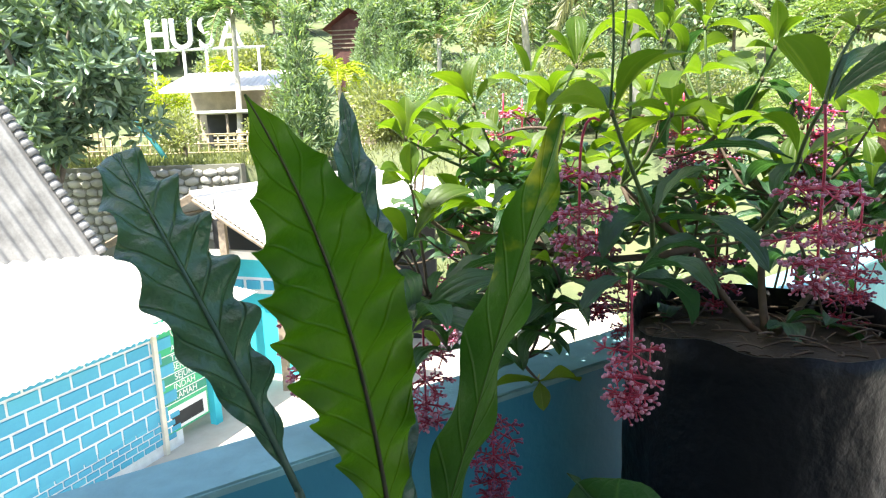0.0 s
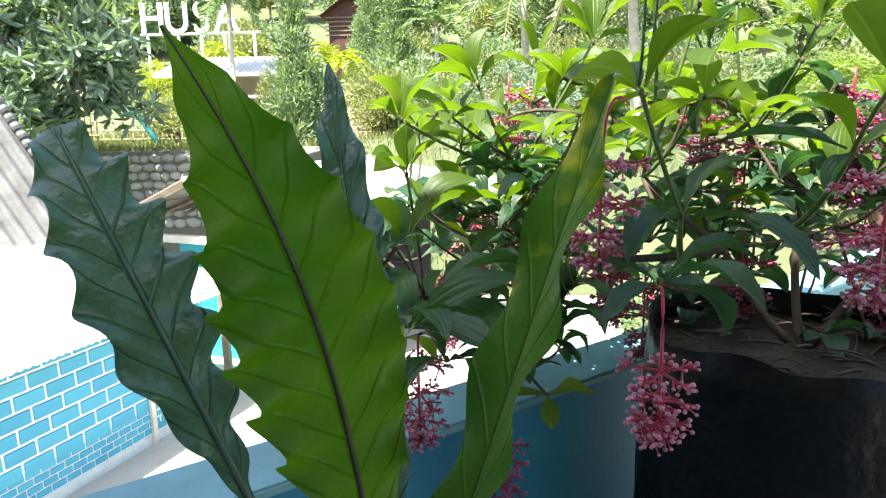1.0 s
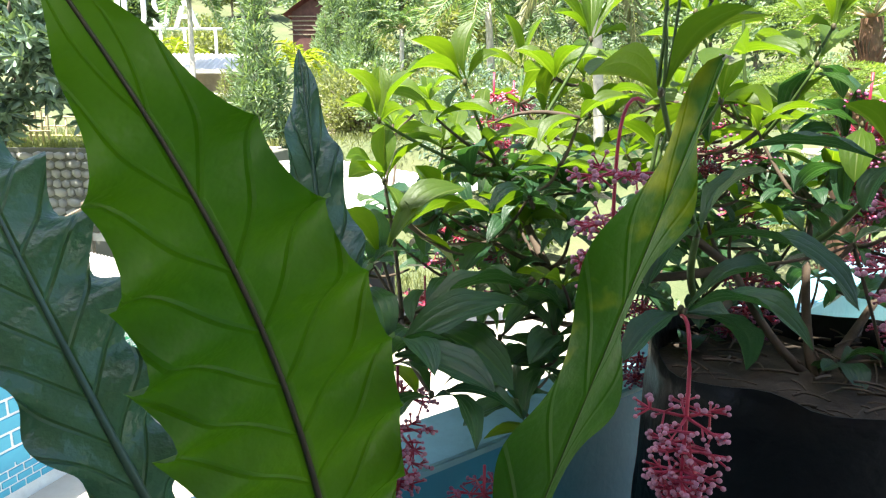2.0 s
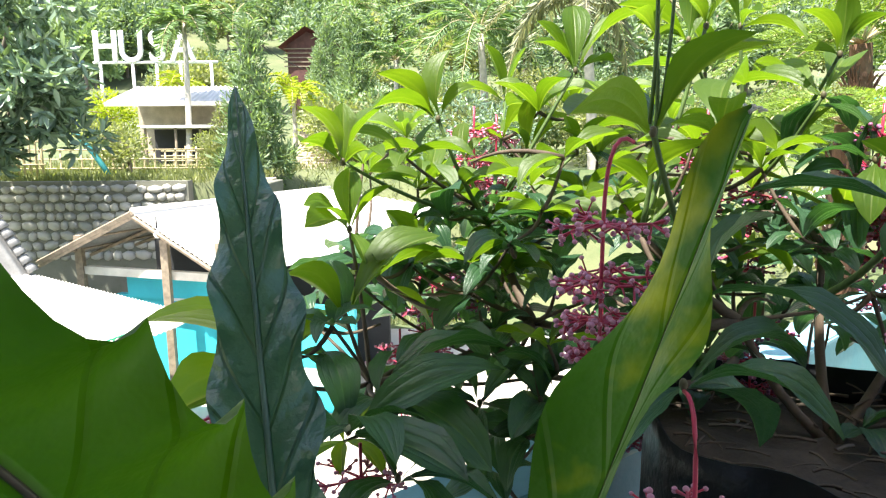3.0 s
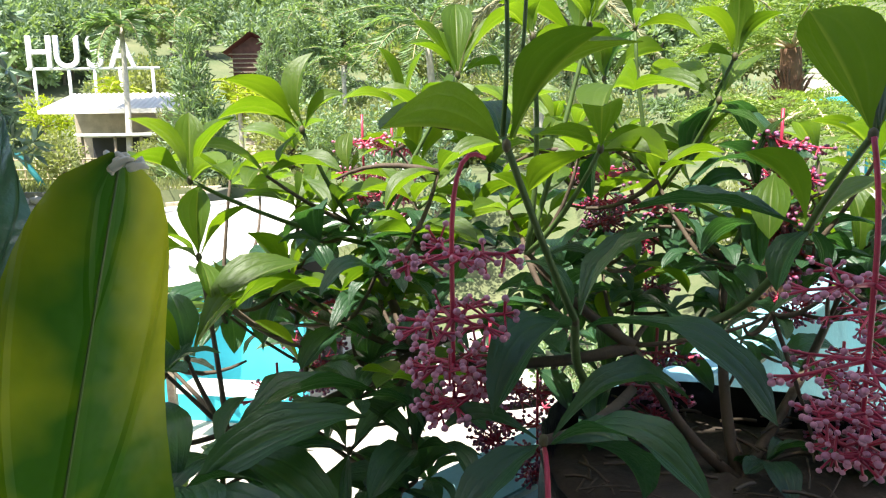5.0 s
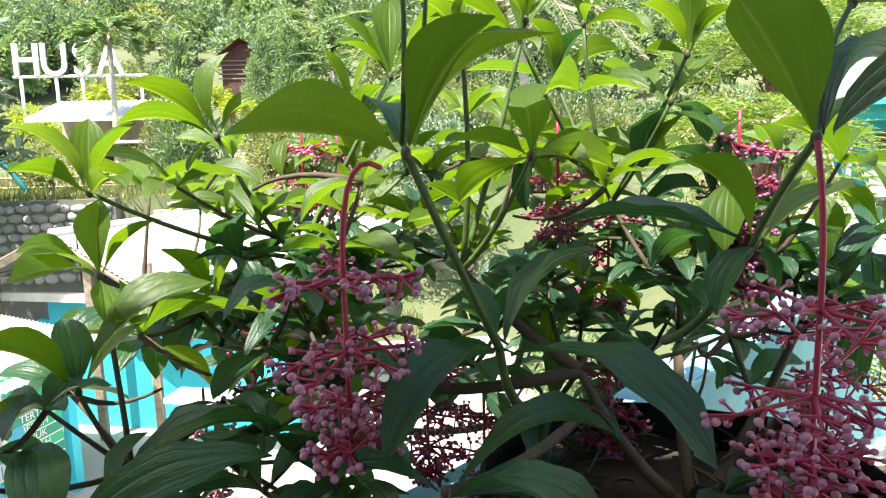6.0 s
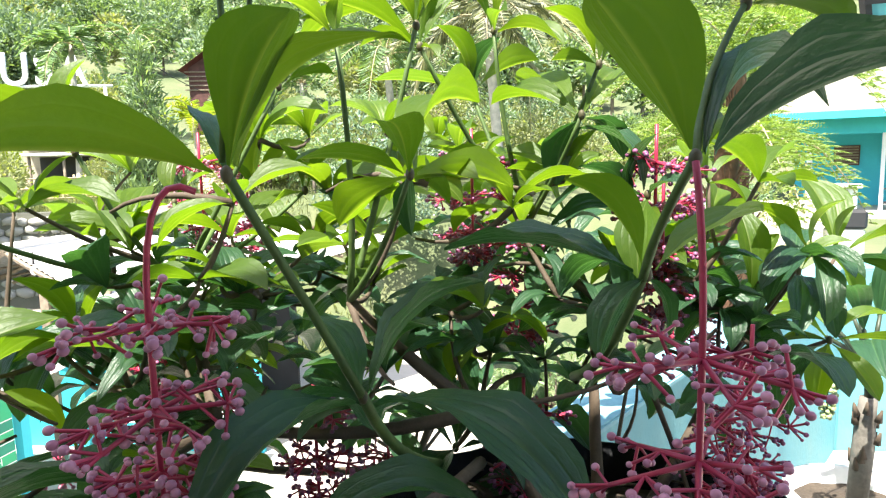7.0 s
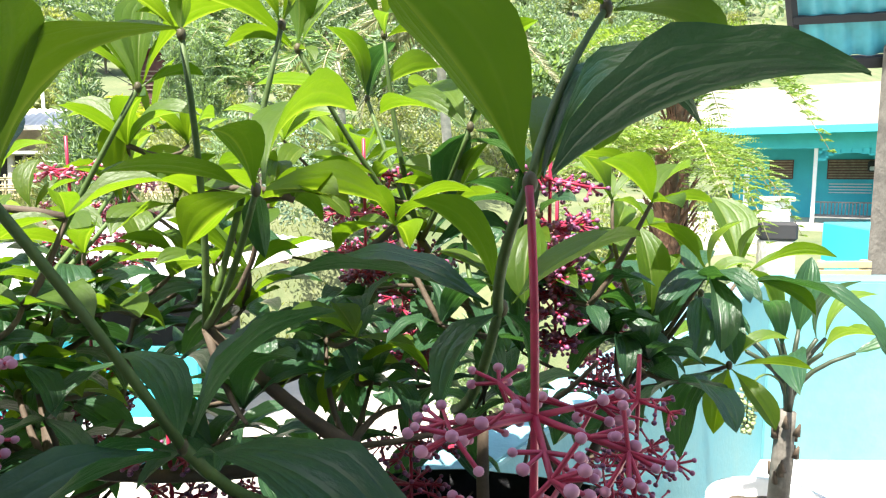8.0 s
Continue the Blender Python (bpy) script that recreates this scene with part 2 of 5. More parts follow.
    if smooth:
        me.polygons.foreach_set("use_smooth", [True] * len(me.polygons))
    return me


def part(name, data, material, parent, label="", m=None, smooth=True, kind=""):
    me = data if isinstance(data, bpy.types.Mesh) else mesh_of(name, data, material, smooth)
    ob = new(name, me)
    if parent is not None:
        ob.parent = parent
        ob.matrix_parent_inverse = Matrix.Translation(-world_at(parent))
    if m is not None:
        ob.matrix_basis = m
    return tagged(ob, label, kind=kind)


def world_at(ob):
    """Where a thing stands; things are only moved, not turned, before their parts come."""
    return Vector(ob.location) if ob.parent is None else Vector((0, 0, 0))


def box(cx, cy, cz, sx, sy, sz, bevel=0.0, rz=0.0, seg=1):
    bm = bmesh.new()
    bmesh.ops.create_cube(bm, size=1.0, matrix=Matrix.Diagonal((sx, sy, sz, 1)))
    if bevel:
        bmesh.ops.bevel(bm, geom=bm.edges[:], offset=bevel, segments=seg, affect="EDGES")
    bm.transform(Matrix.Translation((cx, cy, cz)) @ Matrix.Rotation(radians(rz), 4, "Z"))
    return bm


def tube(points, radii, sides=8, cap=True):
    """A round bar through points."""
    P = [Vector(p) for p in points]
    if not hasattr(radii, "__len__"):
        radii = [radii] * len(P)
    vs, fs = [], []
    ref = Vector((0.13, 0.31, 0.94))
    for i, p in enumerate(P):
        d = (P[min(i + 1, len(P) - 1)] - P[max(i - 1, 0)]).normalized()
        a = d.cross(ref)
        a = a.normalized() if a.length > 1e-3 else d.orthogonal().normalized()
        b = d.cross(a)
        for k in range(sides):
            w = 2 * math.pi * k / sides
            vs.append(p + radii[i] * (math.cos(w) * a + math.sin(w) * b))
    for i in range(len(P) - 1):
        for k in range(sides):
            fs.append((i * sides + k, i * sides + (k + 1) % sides, (i + 1) * sides + (k + 1) % sides, (i + 1) * sides + k))
    if cap:
        fs.append(tuple(range(sides))[::-1])
        fs.append(tuple((len(P) - 1) * sides + k for k in range(sides)))
    return vs, fs


def join(*sets):
    vs, fs = [], []
    for v, f in sets:
        o = len(vs)
        vs.extend(v)
        fs.extend(tuple(i + o for i in q) for q in f)
    return vs, fs


def bez(a, b, c, n=8):
    a, b, c = Vector(a), Vector(b), Vector(c)
    return [(1 - t) ** 2 * a + 2 * t * (1 - t) * b + t * t * c for t in (i / (n - 1) for i in range(n))]


def corrugated(p00, p10, p11, p01, pitch=0.09, amp=0.012, rows=3):
    """A corrugated sheet over a quad; the waves follow one another from p00 to p10."""
    p00, p10, p11, p01 = (Vector(p) for p in (p00, p10, p11, p01))
    n = (p10 - p00).cross(p01 - p00).normalized()
    cols = max(8, int((p10 - p00).length / pitch * 6))
    vs, fs = [], []
    for j in range(rows + 1):
        v = j / rows
        for i in range(cols + 1):
            u = i / cols
            p = (1 - v) * ((1 - u) * p00 + u * p10) + v * ((1 - u) * p01 + u * p11)
            vs.append(p + n * amp * math.sin(2 * math.pi * i / 6))
    for j in range(rows):
        for i in range(cols):
            a = j * (cols + 1) + i
            fs.append((a, a + 1, a + cols + 2, a + cols + 1))
    o = len(vs)
    vs.extend([v - n * 0.004 for v in vs])
    fs.extend([tuple(k + o for k in f[::-1]) for f in fs[:]])
    return vs, fs


def quads_of_leaves(base, way, length, width, rng, fold=0.15):
    """Many small leaves: each a folded, pointed blade of six points."""
    n = len(base)
    way = way / np.linalg.norm(way, axis=1, keepdims=True)
    r = rng.normal(size=(n, 3))
    side = np.cross(way, r)
    side /= np.linalg.norm(side, axis=1, keepdims=True) + 1e-9
    nor = np.cross(side, way)
    L, W = length[:, None], width[:, None]
    v = np.stack([base,
                  base + way * L * 0.35 + side * W * 0.5 + nor * W * fold,
                  base + way * L * 0.75 + side * W * 0.4 + nor * W * fold,
                  base + way * L - nor * L * 0.12,
                  base + way * L * 0.75 - side * W * 0.4 + nor * W * fold,
                  base + way * L * 0.35 - side * W * 0.5 + nor * W * fold], 1).reshape(-1, 3)
    i = np.arange(n)[:, None] * 6
    f = np.concatenate([i + [0, 1, 2, 3], i + [0, 3, 4, 5]])
    return v, f


def np_mesh(name, v, f, material):
    me = bpy.data.meshes.new(name)
    me.vertices.add(len(v))
    me.vertices.foreach_set("co", np.asarray(v, np.float32).ravel())
    k = f.shape[1]
    me.loops.add(f.size)
    me.loops.foreach_set("vertex_index", f.ravel().astype(np.int32))
    me.polygons.add(len(f))
    me.polygons.foreach_set("loop_start", np.arange(0, f.size, k, dtype=np.int32))
    me.polygons.foreach_set("use_smooth", [True] * len(f))
    me.update(calc_edges=True)
    me.materials.append(material)
    return me


# ---------- ground and hillside ----------
def ground_z(x, y):
    """Yard below the terrace, a bank held by the stone wall, then the hillside."""
    s = lambda a, b, t: (lambda k: k * k * (3 - 2 * k))(min(1.0, max(0.0, (t - a) / (b - a))))
    yard = -3.1 + 2.7 * s(3.0, 9.0, x)
    edge = 16.05 if x < -6.2 else 16.05 + 2.2 * s(-6.2, -4.2, x)
    hill = 0.50 + 0.06 * max(0, y - 24) + 0.115 * max(0, y - 30) + 0.16 * max(0, y - 60) + 0.14 * max(0, y - 110)
    if y > 260:
        hill = 0.50 + 0.06 * 236 + 0.115 * 230 + 0.16 * 200 + 0.14 * 150
    hill += 0.25 * math.sin(x * 0.31) * s(24, 40, y) + 0.9 * math.sin(x * 0.11 + y * 0.07) * s(40, 70, y)
    k = s(edge, edge + (0.05 if x < -4.5 else 4.0), y)
    return yard + (hill - yard) * k


def ground_sheet():
    xs = np.concatenate([[-2500, -1200, -600, -300, -160, -100, -70, -50, -40], np.arange(-34, 34.1, 0.8), [40, 50, 70, 100, 160, 300, 600, 1200, 2500]])
    ys = np.concatenate([[-2500, -900, -300, -100, -40, -15, -5], np.arange(-2, 15.5, 1.2), [15.9, 16.0, 16.1, 16.3], np.arange(17, 40, 1.0), np.arange(41, 70, 2.5), np.arange(72, 270, 8), [320, 500, 1000, 2500]])
    v = [(x, y, ground_z(x, y) if y > -2 else -3.1 + 2.7 * (1 if x > 9 else 0)) for y in ys for x in xs]
    n = len(xs)
    f = [(j * n + i, j * n + i + 1, (j + 1) * n + i + 1, (j + 1) * n + i) for j in range(len(ys) - 1) for i in range(n - 1)]
    g = part("ground", (v, f), M_ground, None, "dry grassy ground rising into a wooded hillside")
    tagged(g, category="ground", kind="structure")


ground_sheet()
yard = part("yard_paving", box(-2.5, 9.0, -3.085, 11.0, 13.6, 0.05, 0.02), M_yard, None, "sunlit pale concrete yard between the kiosks", smooth=False)
tagged(yard, category="paving", kind="structure")


# ---------- terrace ----------
TOP, FLOOR = 1.15, 0.52
PAR = [(-2.2, -0.93), (0.30, 0.99), (1.80, 2.30)]           # the parapet's inner foot line
TH = 0.085


def prism(poly, z0, z1, bevel=0.006):
    bm = bmesh.new()
    f = bm.faces.new([bm.verts.new((x, y, z0)) for x, y in poly])
    r = bmesh.ops.extrude_face_region(bm, geom=[f])
    bmesh.ops.translate(bm, vec=(0, 0, z1 - z0), verts=[g for g in r["geom"] if isinstance(g, bmesh.types.BMVert)])
    bmesh.ops.recalc_face_normals(bm, faces=bm.faces[:])
    if bevel:
        bmesh.ops.bevel(bm, geom=bm.edges[:], offset=bevel, segments=2, affect="EDGES")
    return bm


def offset_line(line, d):
    out = []
    for i, p in enumerate(line):
        a, b = Vector(line[max(i - 1, 0)]), Vector(line[min(i + 1, len(line) - 1)])
        t = (b - a).normalized()
        out.append((p[0] - t.y * d, p[1] + t.x * d))
    return out


def parapet():
    outer = offset_line(PAR, TH)
    for i in range(2):
        # near section deep blue, far section pale turquoise
        wall = part("parapet", prism([PAR[i], PAR[i + 1], outer[i + 1], outer[i]], -3.1, TOP - 0.012, 0), M_blue if i == 0 else M_pale, None,
                    ("deep blue coloured" if i == 0 else "pale turquoise coloured") + " terrace parapet wall", smooth=False)
        tagged(wall, category="wall", kind="structure")
        cap_in, cap_out = offset_line(PAR, -0.004), offset_line(PAR, TH + 0.004)
        part("coping", prism([cap_in[i], cap_in[i + 1], cap_out[i + 1], cap_out[i]], TOP - 0.012, TOP, 0.003), M_coping, wall, "worn pale blue coping", smooth=False)
    c = PAR[2]
    ret = part("wall_return", prism([(c[0] + 0.002, c[1]), (4.6, 1.62), (4.62, 1.72), (c[0] + 0.08, c[1] + 0.13)], -3.1, TOP - 0.012, 0.006), M_pale, None, "pale turquoise sunlit terrace end wall", smooth=False)
    tagged(ret, category="wall", kind="structure")
    fl = part("floor", prism([(-2.2, -0.93), (0.30, 0.99), (1.80, 2.30), (4.6, 1.62), (4.6, -4.0), (-2.2, -4.0)], FLOOR - 0.15, FLOOR, 0), M_floor, None, "pale bare concrete terrace floor", smooth=False)
    tagged(fl, category="floor", kind="structure")
    # Unseen wall added: blocks the sky behind and bounces neutral light forward
    back = part("wall_back", box(1.6, -1.5, 0.9, 6.2, 0.12, 3.3), M_cream, None, "unseen cream wall added behind to shape the light", smooth=False)
    tagged(back, category="wall", kind="structure")


parapet()


def terrace_roof():
    """An unseen roof added overhead: its edge keeps the sun off the near leaves."""
    r = part("terrace_roof", prism([(-3.6, -4.4), (-3.6, -0.6), (-0.9, 0.42), (1.0, 0.47), (1.2, -4.4)], 2.50, 2.57, 0), M_wood, None, "unseen timber-lined roof added to shade the terrace", smooth=False)
    tagged(r, category="roof", kind="structure")
    # Invented wall, out of view, added to cut sky light from the left
    w = part("wall_left", box(-1.45, -0.85, 1.0, 0.12, 1.2, 3.0), M_blue, None, "unseen blue wall added to cut sky light from the left", smooth=False)
    tagged(w, category="wall", kind="structure")


terrace_roof()


def right_roof():
    """Low roof of blue sheet on dark beams, and its timber post, past the end wall."""
    t = thing("lean_to_roof", "low lean-to of blue translucent sheet on dark beams", "roof", at=(2.9, 3.0, FLOOR))
    a, b = Vector((2.25, 2.86, 2.27)), Vector((2.42, 3.0, 1.985))
    out = Vector((1.0, -0.28, 0.03))
    part("sheet", corrugated(a, a + out * 3.2, b + out * 3.2, b, 0.11, 0.012, 3), M_lean, t, "blue corrugated sheet")
    for k, (s, hgt) in enumerate(((0.0, 0.05), (0.42, 0.04), (1.0, 0.06))):
        p = a + (b - a) * s + Vector((0, 0, -0.03))
        part("beam", tube([p, p + out * 3.2], hgt * 0.55, 4), M_dark, t, "dark beam", smooth=False)
    part("verge_board", tube([a + Vector((0, 0, -0.01)), b + Vector((0, 0, -0.01))], 0.022, 4), M_dark, t, smooth=False)
    part("post", box(2.79, 2.80, 0.9, 0.13, 0.13, 2.25, 0.008), M_oldwood, t, "grey weathered timber post", smooth=False)


M_oldwood = mat("old_dark_timber", (0.17, 0.155, 0.13), 0.85, var=0.55, scale=14, bump=0.7, bscale=50)
M_lean = mat("blue_translucent_sheet", (0.10, 0.42, 0.50), 0.4, var=0.4, scale=3)
right_roof()


# ---------- kiosk with blue block wall ----------
def kiosk():
    t = thing("kiosk", "blue block kiosk with a pale corrugated sheet roof", "kiosk", at=(-5.5, 8.2, -3.1))
    E0, u = Vector((-5.39, 5.16, -1.2)), Vector((0.32, 0.947, 0))
    E1 = E0 + u * 4.75
    part("roof_sheet", corrugated(E0, E1, (-3.75, 10.25, -1.19), (-6.54, 10.66, -0.60), 0.10, 0.012, 3), M_whitesheet, t, "sun-bleached corrugated roof sheet")
    part("roof_sheet", corrugated(E0 - u * 1.5, E0, (-6.54, 10.66, -0.60), (-9.6, 8.2, -0.22), 0.10, 0.012, 3), M_whitesheet, t, "sun-bleached corrugated roof sheet")
    n = Vector((-0.947, 0.32, 0))
    w0, w1 = E0 + n * 0.26 - u * 0.4, E0 + n * 0.26 + u * 3.62
    ang = math.degrees(math.atan2(u.y, u.x))
    mid = (w0 + w1) / 2
    wall = part("wall", box(mid.x + n.x * 0.06, mid.y + n.y * 0.06, -2.12, (w1 - w0).length, 0.12, 1.96, 0, ang), M_mortar, t, "white-jointed block wall", smooth=False)
    bm = box(0, 0, 0, 0.365, 0.03, 0.166, 0.006)
    full = mesh_of("block", bm, M_block, False)
    small = mesh_of("small_block", box(0, 0, 0, 0.178, 0.03, 0.078, 0.004), M_block, False)
    rng = random.Random(4)
    rot = Matrix.Rotation(radians(ang), 4, "Z")
    run = (w1 - w0).length
    for row in range(9):
        z = -1.16 - 0.10 - 0.2 * row
        if z < -2.55:
            for half in range(4):
                zz = -2.50 - 0.1 * half - 0.05
                k = 0.1 if half % 2 else 0.0
                while k < run - 0.2:
                    p = w0 + u * (k + 0.1)
                    part("block", small, M_block, wall, m=Matrix.Translation((p.x, p.y, zz)) @ rot)
                    k += 0.2
            break
        k = 0.0 if row % 2 else -0.2
        while k < run - 0.35:
            if k >= 0:
                p = w0 + u * (k + 0.2)
                part("block", full, M_block, wall, m=Matrix.Translation((p.x - n.x * 0.001 * rng.random(), p.y, z)) @ rot)
            k += 0.4
    # corner board, banner with its words, end post
    s = Matrix.Translation(w0 + u * 3.66 - n * 0.015) @ rot
    part("corner_board", box(0, 0, -2.1, 0.07, 0.09, 1.9), M_cream, t, "weathered cream corner board", m=Matrix.Translation((s.translation.x, s.translation.y, 0)) @ rot, smooth=False)
    e = w0 + u * 3.70
    ban = part("banner", box(0.45, 0, -0.85, 0.86, 0.012, 1.70), M_banner, t, "green vinyl banner with white words", m=Matrix.Translation((e.x, e.y, -1.12)) @ rot, smooth=False)
    for i, word in enumerate(("AMAN", "TERTIB", "BERSIH", "SEJUK", "INDAH", "RAMAH")):
        z = -0.46 - 0.145 * i
        part("stripe", box(0.45, -0.009, z - 0.075, 0.85, 0.004, 0.014), M_white, ban, smooth=False)
        if i % 2:
            part("band", box(0.45, -0.008, z, 0.85, 0.003, 0.125), M_banner_band, ban, "darker green band", smooth=False)
        cu = bpy.data.curves.new("word", "FONT")
        cu.body, cu.size, cu.align_x, cu.extrude = word, 0.135, "CENTER", 0.001
        tx = bpy.data.objects.new("word_curve", cu)
        scene.collection.objects.link(tx)
        bpy.context.view_layer.update()
        me = bpy.data.meshes.new_from_object(tx.evaluated_get(bpy.context.evaluated_depsgraph_get()))
        bpy.data.objects.remove(tx)
        me.materials.clear()
        me.materials.append(M_white)
        part("word", me, M_white, ban, "white capital letters", m=Matrix.Translation((0.45, -0.013, z - 0.04)) @ Matrix.Rotation(radians(90), 4, "X"))
    ring = [(0.45 + 0.16 * math.cos(a * math.pi / 12), -0.012, -0.19 + 0.14 * math.sin(a * math.pi / 12)) for a in range(25)]
    star = [(0.45 + (0.095 if a % 2 else 0.05) * math.cos(a * math.pi / 8), -0.012, -0.19 + (0.095 if a % 2 else 0.05) * math.sin(a * math.pi / 8)) for a in range(17)]
    part("emblem", join(tube(ring, 0.008, 5), tube(star, 0.007, 5)), M_white, ban, "round white emblem")
    part("picture", box(0.45, -0.009, -1.5, 0.80, 0.004, 0.34), M_white, ban, "faded white panel", smooth=False)
    part("plate", box(0.45, -0.012, -1.52, 0.62, 0.004, 0.2), M_dark, ban, "dark printed patch", smooth=False)
    q = w0 + u * 4.72
    part("end_post", box(0, 0, 0, 0.14, 0.12, 1.95), M_house, t, "blue corner post", m=Matrix.Translation((q.x, q.y, -2.12)) @ rot, smooth=False)


kiosk()


def grey_roof():
    """Steep weathered sheet roof with a tiled verge, beside the kiosk."""
    t = thing("shed_roof", "steep weathered grey sheet roof with tiled verge", "roof", at=(-8.2, 9.6, -3.1))
    b = Vector((-6.54, 10.66, -0.62))
    a = Vector((-8.62, 10.66, 3.05))
    far = Vector((-2.4, -2.6, 0.0))
    part("sheet", corrugated(b, b + far, a + far, a, 0.24, 0.05, 2), M_greysheet, t, "grey weathered corrugated sheet")
    n = 26
    for i in range(n):
        p = a + (b - a) * (i + 0.5) / n
        d = (b - a).normalized()
        part("verge_tile", tube([p - d * 0.10 + Vector((0, 0, 0.02)), p + d * 0.06 + Vector((0, 0, 0.05))], [0.07, 0.095], 8), M_greysheet, t)
    part("wall", prism([(-7.0, 10.5), (-9.2, 8.1), (-9.6, 8.4), (-7.3, 10.8)], -3.1, -0.62, 0), M_cream, t, smooth=False)


grey_roof()


def stall():
    """Open stall with a pale gable roof, rafters in view, blue counter walls."""
    t = thing("stall", "open blue stall with a pale sheet gable roof on timber rafters", "kiosk", at=(-3.6, 11.6, -3.1))
    rf, rb = Vector((-5.0, 10.9, 0.36)), Vector((-2.5, 15.2, 0.40))           # ridge, front and back
    ef, eb = Vector((-3.2, 10.2, -0.62)), Vector((1.0, 13.4, 0.02))           # right eave
    lf, lb = Vector((-6.85, 11.3, -0.52)), Vector((-5.2, 14.9, -0.36))        # left eave
    # right slope in the pale sheet, left slope in the grey one
    part("roof_sheet", corrugated(rf, ef, eb, rb, 0.10, 0.012, 3), M_whitesheet, t, "pale right-hand roof sheet")
    part("roof_sheet", corrugated(lf, rf, rb, lb, 0.10, 0.012, 3), M_greysheet, t, "grey left-hand roof sheet")
    dn = Vector((0, 0, -0.07))
    for k in range(5):
        s = k / 4
        part("rafter", tube([lf.lerp(lb, s) + dn, rf.lerp(rb, s) + dn], 0.035, 4), M_wood, t, smooth=False)
        part("rafter", tube([rf.lerp(rb, s) + dn, ef.lerp(eb, s) + dn], 0.035, 4), M_wood, t, smooth=False)
    for s in (0.2, 0.55, 0.9):
        part("purlin", tube([lf.lerp(rf, s) + dn * 0.3, lb.lerp(rb, s) + dn * 0.3], 0.025, 4), M_wood, t, smooth=False)
    part("verge_board", tube([lf + Vector((0, -0.02, 0)), rf + Vector((0, -0.02, 0))], 0.05, 4), M_wood, t, smooth=False)
    part("ridge_cap", tube([rf + Vector((0, 0, 0.03)), rb + Vector((0, 0, 0.03))], 0.06, 6), M_whitesheet, t)
    for x, y in ((-4.55, 11.0), (-3.5, 10.6), (-6.3, 11.6)):
        part("post", box(x, y, -1.6, 0.12, 0.12, 3.0), M_wood, t, smooth=False)
    part("tie_beam", box(-4.6, 11.15, -0.72, 3.4, 0.12, 0.14, 0, -17), M_cream, t, "cream tie beam", smooth=False)
    fw = part("front_wall", box(-3.6, 11.3, -2.15, 4.6, 0.12, 1.9, 0, -15), M_house, t, "turquoise front wall", smooth=False)
    part("upper_panel", box(-4.3, 11.38, -1.02, 2.6, 0.05, 0.42, 0, -15), M_house, fw, smooth=False)
    part("white_panel", box(-3.9, 11.27, -1.35, 1.7, 0.05, 0.30, 0, -15), M_white, fw, "white painted panel", smooth=False)
    for k in range(5):
        part("panel", box(-4.55 + 0.35 * k, 11.40 - 0.094 * k, -1.33, 0.27, 0.06, 0.16, 0, -15), M_block, fw, smooth=False)
    # Near-black colour stands in for the stall's unlit inside
    part("back_wall", box(-3.5, 13.6, -1.7, 5.0, 0.12, 2.8, 0, -8), M_dark, t, "back wall darkened as interior shade", smooth=False)
    part("counter", box(-2.4, 10.3, -2.2, 1.8, 0.5, 0.08, 0, -15), M_white, t, "white counter top", smooth=False)


stall()


def stall_lamp():
    t = thing("lamp_bulb", "white light bulb hung under the stall gable", "lamp", at=BULB)
    x, y, z = BULB
    bm = bmesh.new()
    bmesh.ops.create_uvsphere(bm, u_segments=14, v_segments=9, radius=0.055, matrix=Matrix.Translation((x, y, z)) @ Matrix.Diagonal((1, 1, 1.25, 1)))
    part("bulb", bm, M_white, t)
    part("cord", tube([(x, y, z + 0.06), (x, y, z + 0.30)], [0.02, 0.008], 6), M_dark, t)


BULB = (-4.55, 10.75, 0.03)
stall_lamp()


# ---------- stone wall, steps ----------
def stone_wall():
    w = part("stone_wall", box(-11.5, 16.12, -1.3, 11.0, 0.3, 3.75), M_joint, None, "retaining wall of grey river stones in mortar", smooth=False)
    tagged(w, category="wall", kind="structure")
    rng = random.Random(11)
    shapes = []
    for k in range(6):
        bm = bmesh.new()
        bmesh.ops.create_icosphere(bm, subdivisions=1, radius=0.5)
        for v in bm.verts:
            v.co *= 0.86 + 0.3 * rng.random()
            v.co.x = max(-0.44, min(0.44, v.co.x))
            v.co.z = max(-0.42, min(0.42, v.co.z))
        shapes.append(mesh_of("stone", bm, M_stone, True))
    z = 0.50
    while z > -1.25:
        h = 0.19 + 0.10 * rng.random()
        x = -14.2 + 0.2 * rng.random()
        while x < -6.15:
            wd = 0.20 + 0.22 * rng.random()
            m = Matrix.Translation((x + wd / 2, 15.97, z - h / 2 + 0.02 * rng.uniform(-1, 1))) @ Euler((0, rng.uniform(-0.25, 0.25), 0)).to_matrix().to_4x4() @ Matrix.Diagonal((wd * 1.1, 0.2, h * 1.12, 1))
            part("stone", rng.choice(shapes), M_stone, w, m=m)
            x += wd * 0.95
        z -= h * 0.93
    st = thing("garden_steps", "broad worn concrete steps beside the stone wall", "steps", at=(-5.3, 16.6, -0.3))
    for i in range(7):
        part("step", box(-5.25, 16.1 + 0.36 * i, -0.06 - 0.9 + 0.17 * i, 1.5, 0.40, 0.9, 0.02), M_step, st, smooth=False)
    part("side_wall", box(-4.42, 17.2, -0.4, 0.22, 2.4, 1.7, 0.02), M_joint, st, "stone side wall", smooth=False)


def hillside_steps():
    st = thing("hillside_steps", "long flight of pale steps up the hillside", "steps", at=(-4.6, 24, 0.4))
    for i in range(22):
        y = 23.6 + 0.42 * i
